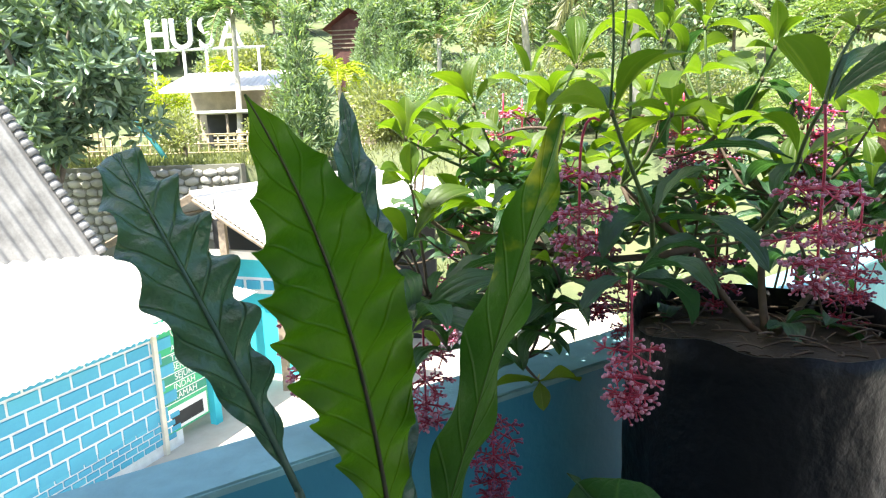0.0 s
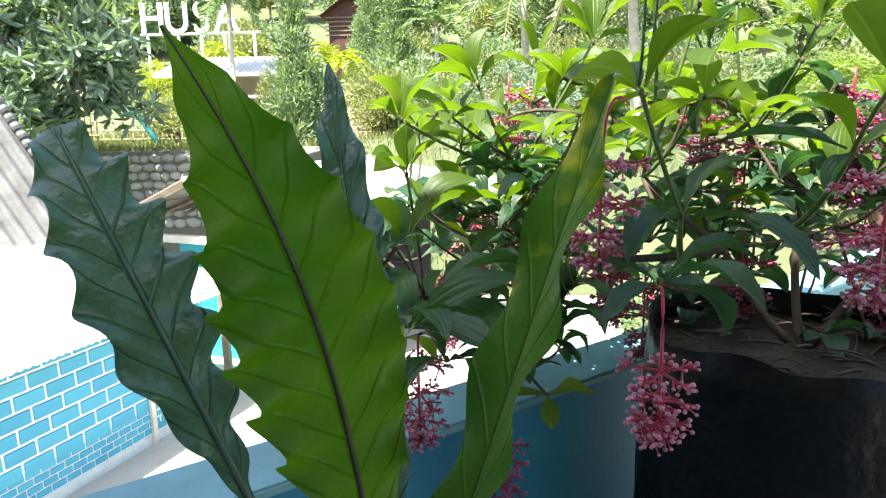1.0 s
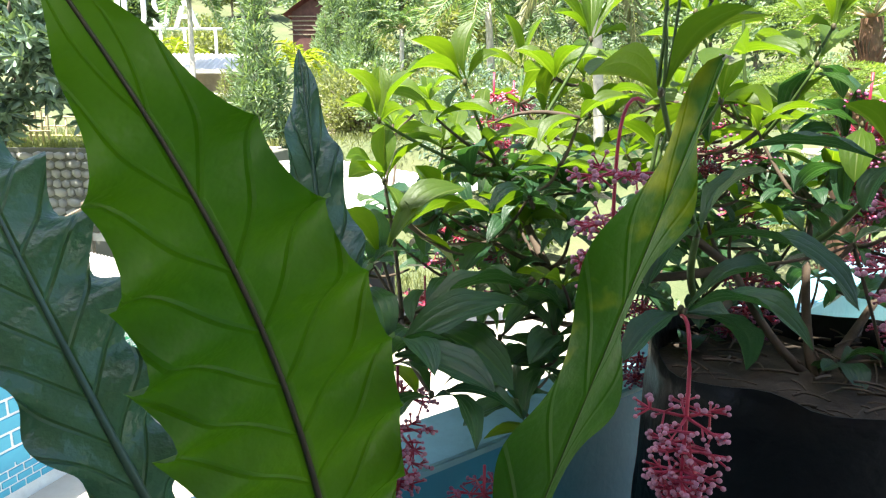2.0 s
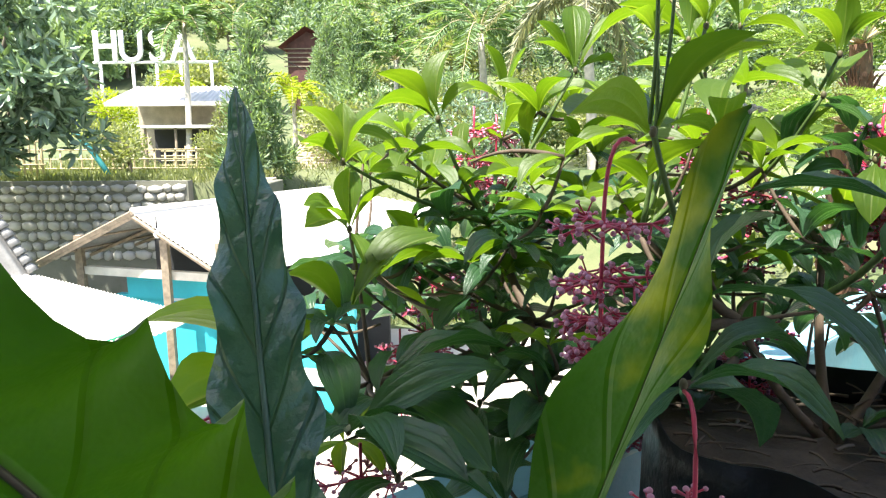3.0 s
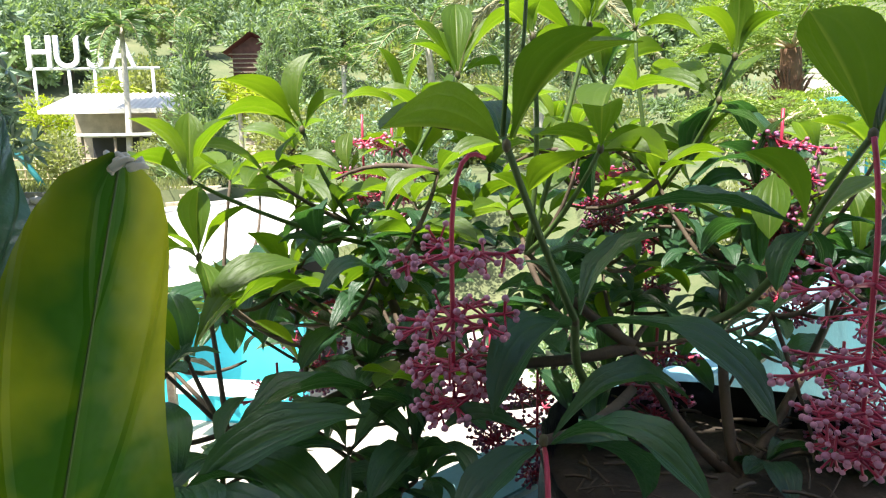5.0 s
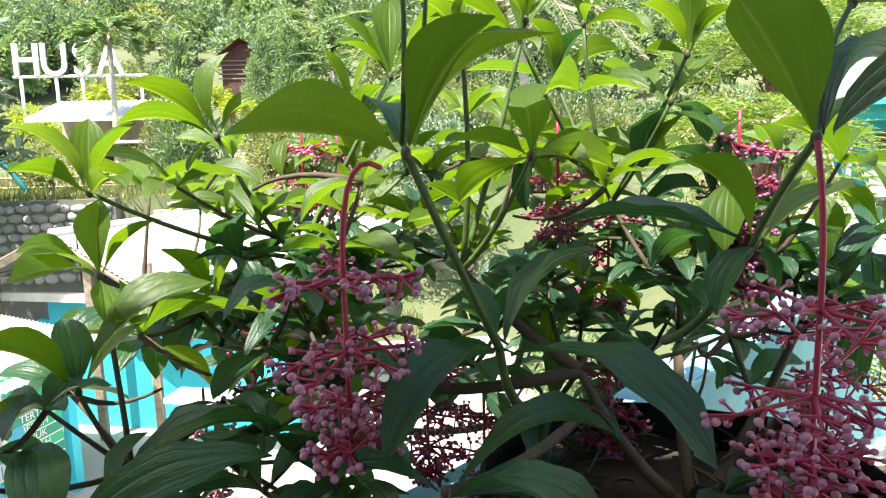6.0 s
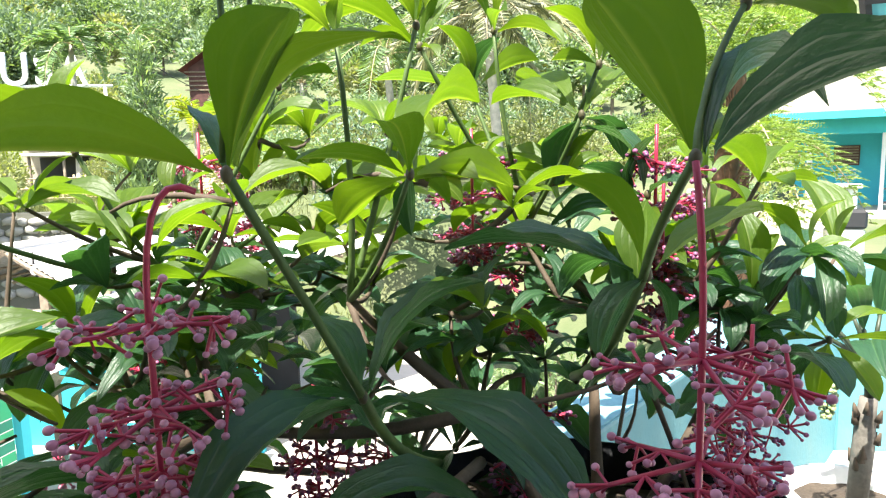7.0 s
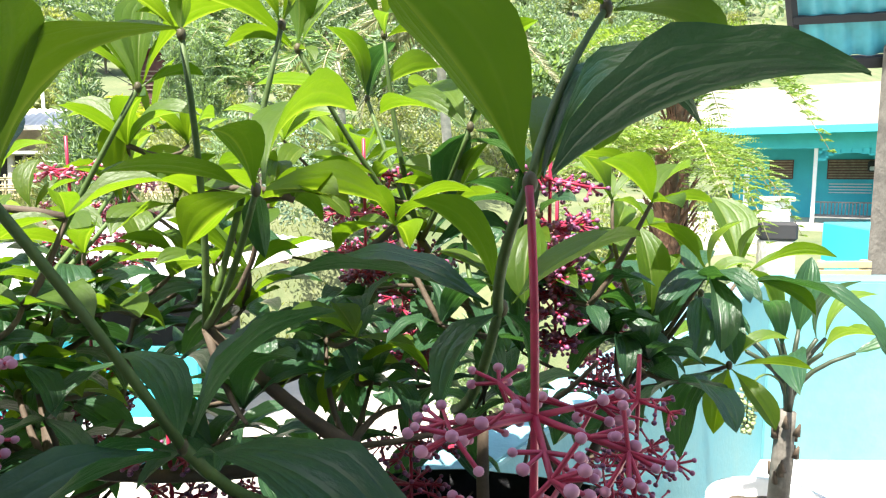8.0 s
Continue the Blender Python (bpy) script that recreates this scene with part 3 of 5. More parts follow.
        part("step", box(-4.45 - 0.075 * i, y, 0.42 + 0.088 * i - 0.2, 1.3, 0.46, 0.42, 0.02), M_step, st, smooth=False)


hillside_steps()


# ---------- sign, pavilion, hut, fences ----------
def sign():
    t = thing("hillside_sign", "tall white hillside letters on white posts", "sign", at=(-17, 40, 3.4))
    for i, ch in enumerate("HUSA"):
        cu = bpy.data.curves.new("letter", "FONT")
        cu.body, cu.size, cu.extrude, cu.offset, cu.align_x = ch, 2.55, 0.08, 0.012, "CENTER"
        tx = bpy.data.objects.new("letter_curve", cu)
        scene.collection.objects.link(tx)
        bpy.context.view_layer.update()
        me = bpy.data.meshes.new_from_object(tx.evaluated_get(bpy.context.evaluated_depsgraph_get()))
        bpy.data.objects.remove(tx)
        me.materials.clear()
        me.materials.append(M_white)
        part("letter", me, M_white, t, m=Matrix.Translation((-19.5 + 1.5 * i, 40, 6.12)) @ Matrix.Rotation(radians(90), 4, "X") @ Matrix.Diagonal((0.88, 1, 1, 1)))
    part("rail", tube([(-20.3, 40.05, 6.06), (-13.0, 40.05, 6.06)], 0.08, 6), M_white, t)
    for x in (-19.9, -18.0, -16.6, -15.2, -13.4):
        part("post", tube([(x, 40.05, ground_z(x, 40) - 0.2), (x, 40.05, 6.1)], 0.09, 6), M_white, t)


sign()


def pavilion():
    t = thing("pavilion", "long open pavilion with a white sheet roof", "building", at=(-10, 26, 0.5))
    part("roof_sheet", corrugated((-12.6, 25.6, 2.98), (-7.75, 25.6, 2.95), (-8.0, 28.4, 3.75), (-12.6, 28.4, 3.75), 0.2, 0.03, 2), M_whitesheet, t, "white sheet roof")
    part("fascia", box(-10.2, 25.6, 2.9, 4.9, 0.06, 0.16), M_cream, t, smooth=False)
    part("back_wall", box(-10.1, 28.0, 1.9, 4.7, 0.15, 3.0), M_step, t, "pale stone back wall", smooth=False)
    part("lower_roof", box(-9.2, 24.9, 2.02, 3.4, 1.2, 0.10, 0.02), M_white, t, "thin white canopy", smooth=False)
    for x in (-10.7, -9.6, -8.7, -7.7):
        part("post", tube([(x, 24.5, 0.4), (x, 24.5, 2.0)], 0.05, 6), M_wood, t)
    # Solid dark block in place of the shaded space under the canopy
    part("rear_room", box(-9.2, 26.2, 1.2, 3.2, 1.4, 1.5), M_dark, t, "dark block standing in for shade under the canopy", smooth=False)


pavilion()


def hut():
    t = thing("hillside_hut", "brown gabled hut on the hillside", "hut", at=(-8.7, 45, 3.5))
    bm = bmesh.new()
    v = [bm.verts.new(p) for p in ((-10.5, 44.3, 7.45), (-8.7, 44.3, 8.75), (-6.3, 44.3, 7.5), (-10.5, 49, 7.45), (-8.7, 49, 8.75), (-6.3, 49, 7.5))]
    for f in ((0, 1, 4, 3), (1, 2, 5, 4)):
        bm.faces.new([v[i] for i in f])
    bmesh.ops.solidify(bm, geom=bm.faces[:], thickness=0.12)
    part("roof", bm, M_brownroof, t, smooth=False)
    bm = bmesh.new()
    a = [bm.verts.new(p) for p in ((-10.0, 44.9, 3.0), (-6.8, 44.9, 3.0), (-6.8, 44.9, 7.6), (-8.7, 44.9, 8.5), (-10.0, 44.9, 7.7))]
    b = [bm.verts.new((p.co.x, 48.5, p.co.z)) for p in a]
    bm.faces.new(a[::-1])
    bm.faces.new(b)
    for i in range(5):
        bm.faces.new((a[i], a[(i + 1) % 5], b[(i + 1) % 5], b[i]))
    part("wall", bm, M_brownroof, t, "dark brown plank wall", smooth=False)
    for k in range(5):
        part("plank", box(-8.65, 44.86, 6.3 + 0.28 * k, 3.2, 0.06, 0.07), M_wood, t, smooth=False)


hut()


def fence(label, x0, x1, y, z, n, hgt, rails=3):
    t = thing("bamboo_fence", label, "fence", at=((x0 + x1) / 2, y, z))
    for i in range(n):
        x = x0 + (x1 - x0) * i / (n - 1)
        part("post", tube([(x, y, z - 0.3), (x + 0.02, y, z + hgt * (1 + 0.08 * math.sin(i * 5)))], 0.03, 6), M_bamboo, t)
    for k in range(rails):
        zz = z + hgt * (0.25 + 0.7 * k / max(1, rails - 1))
        part("rail", tube([(x0 - 0.1, y - 0.04, zz), (x1 + 0.1, y - 0.04, zz)], 0.022, 6), M_bamboo, t)


fence("split bamboo fence along the bank", -13.5, -6.8, 20.5, 0.5, 22, 0.8)
fence("low bamboo fence before the pavilion", -9.6, -7.2, 23.4, 0.5, 9, 0.7, 4)
fence("tall bamboo trellis under the broad tree", -11.2, -10.4, 17.6, 0.5, 6, 1.7, 3)


M_slide = mat("teal_plastic", (0.03, 0.20, 0.21), 0.4, var=0.3, scale=4)


def garden_slide():
    t = thing("garden_slide", "curved blue-green plastic slide on the bank", "slide", at=(-9.5, 18.5, 0.5))
    part("chute", tube(bez((-10.6, 18.4, 2.05), (-10.0, 18.4, 2.2), (-9.0, 18.3, 0.55), 10), 0.075, 8), M_slide, t)


garden_slide()


# ---------- the turquoise house ----------
def house():
    t = thing("house", "turquoise house with an arched veranda and white pillars", "house", at=(15, 18, -0.4))
    yaw = Matrix.Translation((14.6, 17.2, 0)) @ Matrix.Rotation(radians(-42), 4, "Z")

    def hp(name, bm, m, label="", parent=None):
        bm.transform(yaw)
        return part(name, bm, m, parent or t, label, smooth=False)
    hp("floor_slab", box(0, 1.5, -0.4, 4.6, 3.6, 0.4), M_cream)
    hp("back_wall", box(0, 2.4, 1.0, 4.4, 0.15, 2.6), M_house)
    hp("side_wall", box(2.1, 1.2, 1.0, 0.15, 2.4, 2.6), M_house)
    bm = bmesh.new()
    ring = [[bm.verts.new((x, y, z + dz)) for x, y, z in ((-3.4, -0.9, 2.5), (3.2, -0.9, 2.5), (3.2, 4.2, 4.1), (-3.4, 4.2, 4.1))] for dz in (0, 0.1)]
    bm.faces.new(ring[0][::-1])
    bm.faces.new(ring[1])
    for i in range(4):
        bm.faces.new((ring[0][i], ring[0][(i + 1) % 4], ring[1][(i + 1) % 4], ring[1][i]))
    hp("roof", bm, M_houseroof, "pale dusty pitched roof")
    hp("fascia", box(-0.1, -0.95, 2.48, 6.6, 0.05, 0.2), M_house)
    hp("lintel", box(0, 0.0, 2.22, 4.4, 0.14, 0.5), M_house)
    hp("pillar", box(-1.55, 0.0, 0.85, 0.14, 0.14, 2.3), M_white, "white pillar")
    hp("pillar", box(0.25, 0.0, 0.85, 0.10, 0.10, 2.3), M_white, "white pillar")
    hp("pillar", box(2.0, 0.0, 0.85, 0.34, 0.16, 2.3), M_white, "broad white pillar")
    for i in range(10):
        a0 = math.pi * i / 9
        hp("arch_block", box(1.12 - 0.75 * math.cos(a0), 0.02, 1.72 + 0.22 * math.sin(a0), 0.30, 0.10, 0.22), M_house)
    for x, w in ((1.2, 1.3), (-0.75, 0.7)):
        win = hp("window", box(x, 2.30, 1.35, w, 0.06, 0.62), M_brownroof, "wooden shuttered window")
        for k in range(7):
            hp("slat", box(x, 2.26, 1.10 + 0.085 * k, w - 0.06, 0.03, 0.05), M_wood, parent=win)
        for k in range(4):
            hp("grille_bar", box(x, 2.28, 0.62 + 0.09 * k, w - 0.15, 0.03, 0.03), M_white, parent=win)
    be = thing("veranda_bench", "grey lattice-backed metal bench on the veranda", "bench", at=(14.6, 17.2, -0.2))
    for k in range(14):
        bm = box(0.45 + 0.09 * k, 0.5, 0.18, 0.03, 0.03, 0.45)
        bm.transform(yaw)
        part("back_bar", bm, M_greysheet, be, smooth=False)
    for z, d in ((0.40, 0.5), (0.02, 0.5), (-0.02, 0.3)):
        bm = box(1.05, d, z, 1.5, 0.05 if z > 0 else 0.45, 0.04)
        bm.transform(yaw)
        part("rail", bm, M_greysheet, be, smooth=False)
    la = thing("wall_lantern", "small dark lantern hung on the veranda wall", "lantern", at=(14.6, 17.2, 1.2))
    bm = box(1.75, 1.9, 1.45, 0.28, 0.2, 0.34, 0.05)
    bm.transform(yaw)
    part("body", bm, M_dark, la, smooth=False)
    bm = box(1.75, 1.88, 1.38, 0.18, 0.2, 0.12, 0.02)
    bm.transform(yaw)
    part("glass", bm, M_white, la, smooth=False)


house()


def low_wall():
    w = part("garden_wall", box(8.5, 13.2, -0.05, 3.6, 0.2, 1.1, 0.01, -10), M_cream, None, "low pale garden wall by the house", smooth=False)
    tagged(w, category="wall", kind="structure")
    for x, y, s in ((7.0, 12.4, 0.45), (10.2, 12.8, 0.4)):
        t = thing("garden_pillar", "short white-painted garden pillar", "pillar", at=(x, y, -0.9))
        part("shaft", box(x, y, -0.1, s, s, 1.7, 0.02), M_white, t, smooth=False)
        part("cap", box(x, y, 0.78, s + 0.12, s + 0.12, 0.10, 0.02), M_cream, t, smooth=False)
    tr = thing("black_trough", "black plastic trough standing on a ledge", "planter", at=(4.5, 5.65, 0.2))
    part("body", box(4.5, 5.65, 0.92, 0.32, 0.22, 0.16, 0.02, -30), M_dark, tr, smooth=False)
    part("stand", box(4.5, 5.65, -0.3, 0.30, 0.2, 2.28, 0.02, -30), M_cream, tr, "pale block stand", smooth=False)
    dk = part("side_platform", box(7.0, 5.4, 0.18, 3.0, 1.6, 0.9, 0.01, -25), M_house, None, "turquoise painted ledge by the house path", smooth=False)
    tagged(dk, category="ledge", kind="structure")
    cr = thing("wooden_crate", "small pale wooden crate behind the end wall", "crate", at=(2.24, 2.5, 0.9))
    for k in range(3):
        part("slat", box(2.24, 2.47, 1.09 + 0.032 * k, 0.20, 0.012, 0.026, 0.002, -12), M_bamboo, cr, smooth=False)
    for x in (2.16, 2.32):
        part("batten", box(x, 2.48 - (x - 2.24) * 0.2, 1.0, 0.02, 0.02, 0.34), M_bamboo, cr, smooth=False)
    part("bottom", box(2.24, 2.54, 1.02, 0.20, 0.14, 0.015, 0.0, -12), M_bamboo, cr, smooth=False)
    dk2 = part("blue_ledge", box(5.6, 4.9, 0.4, 1.7, 0.9, 1.2, 0.01, -14), M_house, None, "turquoise painted ledge beyond the end wall", smooth=False)
    tagged(dk2, category="ledge", kind="structure")


low_wall()


# ---------- trees ----------
def crown_mesh(name, blobs, n, length, width, material, seed, up=0.25):
    """A crown of many leaves on clumps; blobs are (x, y, z, radius)."""
    rng = np.random.default_rng(seed)
    w = np.array([b[3] ** 2 for b in blobs])
    pick = rng.choice(len(blobs), n, p=w / w.sum())
    B = np.array(blobs)[pick]
    d = rng.normal(size=(n, 3))
    d /= np.linalg.norm(d, axis=1, keepdims=True)
    rad = B[:, 3:4] * (0.55 + 0.45 * rng.random((n, 1)) ** 0.5) * (1 + 0.18 * rng.normal(size=(n, 1)))
    base = B[:, :3] + d * rad * [1, 1, 0.85]
    way = d * 0.8 + rng.normal(size=(n, 3)) * 0.55 + [0, 0, up]
    v, f = quads_of_leaves(base, way, length * (0.7 + 0.6 * rng.random(n)), width * (0.7 + 0.6 * rng.random(n)), rng)
    return np_mesh(name, v, f, material)


def limbs(base, top, blobs, r):
    segs = [tube(bez(base, (base[0] + 0.1, base[1], (base[2] + top[2]) / 2), top, 7), [r * (1 - 0.09 * i) for i in range(7)], 8)]
    b, t = Vector(base), Vector(top)
    for i, q in enumerate(blobs):
        s = b.lerp(t, 0.45 + 0.5 * ((i * 0.37) % 1))
        segs.append(tube(bez(s, (s + Vector(q[:3])) / 2 + Vector((0, 0, 0.1)), q[:3], 5), [r * 0.45, r * 0.38, r * 0.3, r * 0.2, r * 0.1], 6))
    return join(*segs)


def broad_tree():
    t = thing("broad_leaved_tree", "dense dark green tree with large glossy leaves", "tree", at=(-9.2, 13.6, -3.1))
    rng = random.Random(5)
    blobs = []
    for k in range(46):
        a, r = rng.uniform(0, 2 * math.pi), 2.35 * rng.random() ** 0.5
        blobs.append((-9.65 + r * math.cos(a), 13.6 + 0.8 * r * math.sin(a), 2.9 + rng.uniform(-1.9, 1.9) * (1 - 0.3 * r / 2.5), rng.uniform(0.4, 0.75)))
    for k in range(13):
        blobs.append((rng.uniform(-11.2, -8.3), 13.6 + rng.uniform(-1.2, 0.8), rng.uniform(0.7, 1.6), rng.uniform(0.35, 0.6)))
    part("trunk", limbs((-9.4, 13.8, -3.1), (-9.3, 13.6, 2.0), blobs[:12], 0.2), M_bark, t)
    g = np.random.default_rng(3)
    B = np.array(blobs)[g.integers(0, len(blobs), 1150)]
    d = g.normal(size=(1150, 3)) + [0.15, -0.35, 0.15]
    d /= np.linalg.norm(d, axis=1, keepdims=True)
    tips = B[:, :3] + d * B[:, 3:] * [1, 1, 0.9] * g.uniform(0.75, 1.1, (1150, 1))
    base, way = np.repeat(tips, 8, 0), np.repeat(d, 8, 0) * 0.45 + g.normal(size=(9200, 3)) * 0.62 + [0, 0, 0.05]
    v, f = quads_of_leaves(base, way, g.uniform(0.22, 0.42, 9200), g.uniform(0.075, 0.12, 9200), g)
    part("crown", np_mesh("crown", v, f, T_tree), T_tree, t)


broad_tree()


def conifer(label, x, y, z0, h, r, n, seed, material=T_pine):
    t = thing("conifer", label, "tree", at=(x, y, z0))
    part("trunk", tube([(x, y, z0 - 0.3), (x, y, z0 + h)], [0.10 * r, 0.01], 7), M_bark, t)
    rng = random.Random(seed)
    blobs = []
    for k in range(46):
        s = (k + rng.random()) / 46
        a, q = 2.4 * k + rng.random(), r * (1 - s) ** 0.75 * rng.uniform(0.35, 0.85)
        blobs.append((x + q * math.cos(a), y + q * math.sin(a), z0 + h * (0.08 + 0.9 * s), r * (0.12 + 0.22 * (1 - s)) * rng.uniform(0.8, 1.3)))
    part("crown", crown_mesh("crown", blobs, n, h * 0.06, h * 0.009, material, seed, 0.6), material, t)


conifer("feathery dark green conifer by the steps", -5.45, 19.8, 0.2, 4.7, 1.15, 3800, 1)
conifer("small feathery conifer below the steps", -6.6, 20.4, 0.3, 2.3, 0.7, 2500, 2, T_olive)
conifer("tall bushy conifer on the hillside", -4.55, 36, 2.0, 6.2, 1.35, 3600, 3)
conifer("bushy conifer beside the hut", -6.9, 41.5, 2.9, 5.8, 1.5, 3600, 14)
conifer("slim conifer on the hillside", -7.0, 40, 3.0, 4.0, 1.1, 3000, 4)


def frond(rng, L, droop, n, leaf_len, leaf_w, side=1.0, hang=0.3):
    """One palm frond along +x that arches over; returns rachis points and leaflet arrays."""
    s = np.linspace(0, 1, 9)
    pts = np.stack([L * s * (1 - 0.25 * droop * s), 0 * s, L * (0.55 * s - (0.55 + droop) * s ** 2)], 1)
    k = np.repeat(np.linspace(0.12, 1.0, n), 2)
    base = np.stack([np.interp(k, s, pts[:, i]) for i in range(3)], 1)
    sg = np.tile([1.0, -1.0], n)
    way = np.stack([0.55 + 0 * k, sg * side, -hang + 0.15 * rng.normal(size=2 * n)], 1)
    ll = leaf_len * np.sin(np.pi * (0.15 + 0.8 * k)) * (0.85 + 0.3 * rng.random(2 * n))
    return pts, base, way, ll, leaf_w * np.ones(2 * n)


def palm(name, label, top, trunk_foot, fronds, L, droop, n, leaf_len, leaf_w, material, seed, trunk_r=0.12, hang=0.3, bark=None, category="palm", el=(-0.2, 0.9)):
    t = thing(name, label, category, at=trunk_foot)
    rng = np.random.default_rng(seed)
    top = Vector(top)
    part("trunk", tube(bez(trunk_foot, (Vector(trunk_foot) + top) / 2 + Vector((0.1, 0, 0)), top, 9), [trunk_r * (1.15 - 0.04 * i) for i in range(9)], 9), bark or M_palebark, t)
    for i in range(fronds):
        pts, base, way, ll, lw = frond(rng, L * (0.85 + 0.3 * rng.random()), droop * (0.7 + 0.6 * rng.random()), n, leaf_len, leaf_w, hang=hang)
        az, tilt = 2 * math.pi * (i * 0.382 + 0.05 * rng.random()), el[0] + (el[1] - el[0]) * rng.random()
        R = np.array(Euler((0, -tilt, 0)).to_matrix())
        R = np.array(Euler((0, 0, az)).to_matrix()) @ R
        base, way, pts = base @ R.T + np.array(top), way @ R.T, pts @ R.T + np.array(top)
        v, f = quads_of_leaves(base, way, ll, lw, rng, 0.1)
        fr = part("frond", np_mesh("frond", v, f, material), material, t, kind="stuff")
        part("rachis", tube([Vector(p) for p in pts], [leaf_w * 0.5 * (1.1 - k * 0.11) for k in range(9)], 5), M_bamboo, fr)


palm("coconut_palm", "coconut palm with pale drooping fronds", (4.6, 22, 6.0), (5.2, 22.5, -0.5), 16, 3.6, 0.9, 44, 0.8, 0.05, T_dry, 1, 0.17, 0.9)
palm("coconut_palm", "coconut palm with long arching fronds", (1.6, 27, 5.6), (1.9, 27.5, 0.5), 15, 3.4, 0.8, 40, 0.75, 0.05, T_palm, 2, 0.16, 0.7)
palm("yellow_palm", "clump of yellow-green ornamental palm", (-6.5, 30, 3.5), (-6.5, 30, 1.0), 20, 1.7, 0.5, 30, 0.42, 0.05, T_yellow, 3, 0.1, 0.1)
palm("yellow_palm", "low yellow-green palm beside the pavilion", (-12.6, 33, 4.2), (-12.6, 33, 1.5), 12, 1.6, 0.5, 26, 0.4, 0.05, T_yellow, 4, 0.1, 0.1)
palm("royal_palm", "slender pale-trunked palm before the sign", (-9.45, 25.6, 5.8), (-9.15, 24.4, 0.4), 15, 1.6, 0.55, 40, 0.6, 0.06, T_palm, 5, 0.10, 0.4)
palm("royal_palm", "feathery palm on the hillside", (-12.4, 42, 9.0), (-12.3, 42, 3.0), 14, 2.2, 0.6, 30, 0.6, 0.05, T_palm, 6, 0.12, 0.4)
palm("royal_palm", "feathery palm near the hut", (-6.4, 50, 10.5), (-6.4, 50, 5.0), 14, 2.4, 0.6, 30, 0.6, 0.06, T_palm, 7, 0.12, 0.4)
palm("royal_palm", "grey-green palm among shrubs", (-2.2, 34, 5.4), (-2.3, 34, 1.6), 13, 1.9, 0.5, 30, 0.5, 0.05, T_palm, 8, 0.12, 0.3)
def tree_fern(label, top, foot, fronds, L, droop, seed, el):
    """A shaggy trunk and arching fronds whose side ribs carry small leaflets in two rows."""
    t = thing("tree_fern", label, "fern", at=foot)
    rng = np.random.default_rng(seed)
    top = Vector(top)
    line = bez(foot, (Vector(foot) + top) / 2 + Vector((0.1, 0, 0)), top, 12)
    part("trunk", tube(line, [0.12 + 0.012 * math.sin(5 * i) for i in range(12)], 10), M_fernbark, t, "shaggy red-brown trunk")
    n = 260
    k = rng.random(n)
    base = np.array([line[int(q * 10)].lerp(line[int(q * 10) + 1], (q * 10) % 1) for q in k])
    a = rng.uniform(0, 6.28, n)
    out = np.stack([np.cos(a), np.sin(a), 0 * a], 1)
    v, f = quads_of_leaves(base + out * 0.11, out * 0.5 + [0, 0, 0.9] * np.sign(k - 0.45)[:, None], 0.16 + 0.14 * rng.random(n), 0.03 + 0 * a, rng)
    part("dead_stalk", np_mesh("dead_stalk", v, f, M_fernbark), M_fernbark, t, kind="stuff")
    for i in range(fronds):
        pts, base, way, ll, lw = frond(rng, L * (0.85 + 0.3 * rng.random()), droop * (0.7 + 0.6 * rng.random()), 22, L * 0.26, 0.02, hang=0.12)
        way = way / np.linalg.norm(way, axis=1, keepdims=True)
        m = 13
        s = np.tile(np.linspace(0.08, 1.0, m), len(base))
        b2 = np.repeat(base, m, 0) + np.repeat(way * ll[:, None], m, 0) * s[:, None] - [0, 0, 1] * (0.12 * np.repeat(ll, m) * s ** 2)[:, None]
        w2 = np.repeat(way, m, 0)
        across = np.cross(w2, [0, 0, 1.0])
        across /= np.linalg.norm(across, axis=1, keepdims=True) + 1e-9
        B = np.concatenate([b2, b2])
        W = np.concatenate([across + 0.5 * w2, -across + 0.5 * w2]) + 0.08 * rng.normal(size=(2 * len(b2), 3))
        size = np.tile(L * 0.034 * (1.1 - 0.75 * s) * np.repeat(0.5 + 0.5 * ll / ll.max(), m), 2)
        R = np.array(Euler((0, 0, 2 * math.pi * (i * 0.382 + 0.05 * rng.random()))).to_matrix()) @ np.array(Euler((0, -(el[0] + (el[1] - el[0]) * rng.random()), 0)).to_matrix())
        v, f = quads_of_leaves(B @ R.T + np.array(top), W @ R.T, size * 1.3, size * 0.55, rng, 0.1)
        fr = part("frond", np_mesh("frond", v, f, T_fern), T_fern, t, kind="stuff")
        part("rachis", tube([Vector(p) for p in pts @ R.T + np.array(top)], [0.014 * (1.1 - q * 0.11) for q in range(9)], 5), M_bamboo, fr)


M_fernbark = mat("fern_trunk", (0.16, 0.085, 0.05), 0.95, var=0.5, scale=12, bump=0.8, bscale=40)
tree_fern("tree fern with shaggy brown trunk and lacy fronds", (3.75, 6.3, 1.62), (3.75, 6.4, -2.2), 17, 1.35, 0.55, 9, (-0.15, 0.55))
tree_fern("leaning tree fern with arching yellow-green fronds", (4.6, 7.6, 2.5), (4.9, 7.9, -1.5), 14, 1.7, 0.45, 10, (-0.1, 0.5))


def shrub(label, x, y, z, r, h, n, material, seed, leaf=0.12, width=0.05):
    t = thing("shrub", label, "shrub", at=(x, y, z))
    rng = random.Random(seed)
    blobs = [(x + r * rng.uniform(-0.75, 0.75), y + r * rng.uniform(-0.6, 0.6), z + h * rng.uniform(0.25, 0.85), r * rng.uniform(0.28, 0.5)) for _ in range(9)]
    part("stem", limbs((x, y, z - 0.2), (x, y, z + h * 0.6), blobs[:6], 0.04 + 0.02 * r), M_bark, t)
    part("foliage", crown_mesh("foliage", blobs, n, leaf, width, material, seed), material, t)


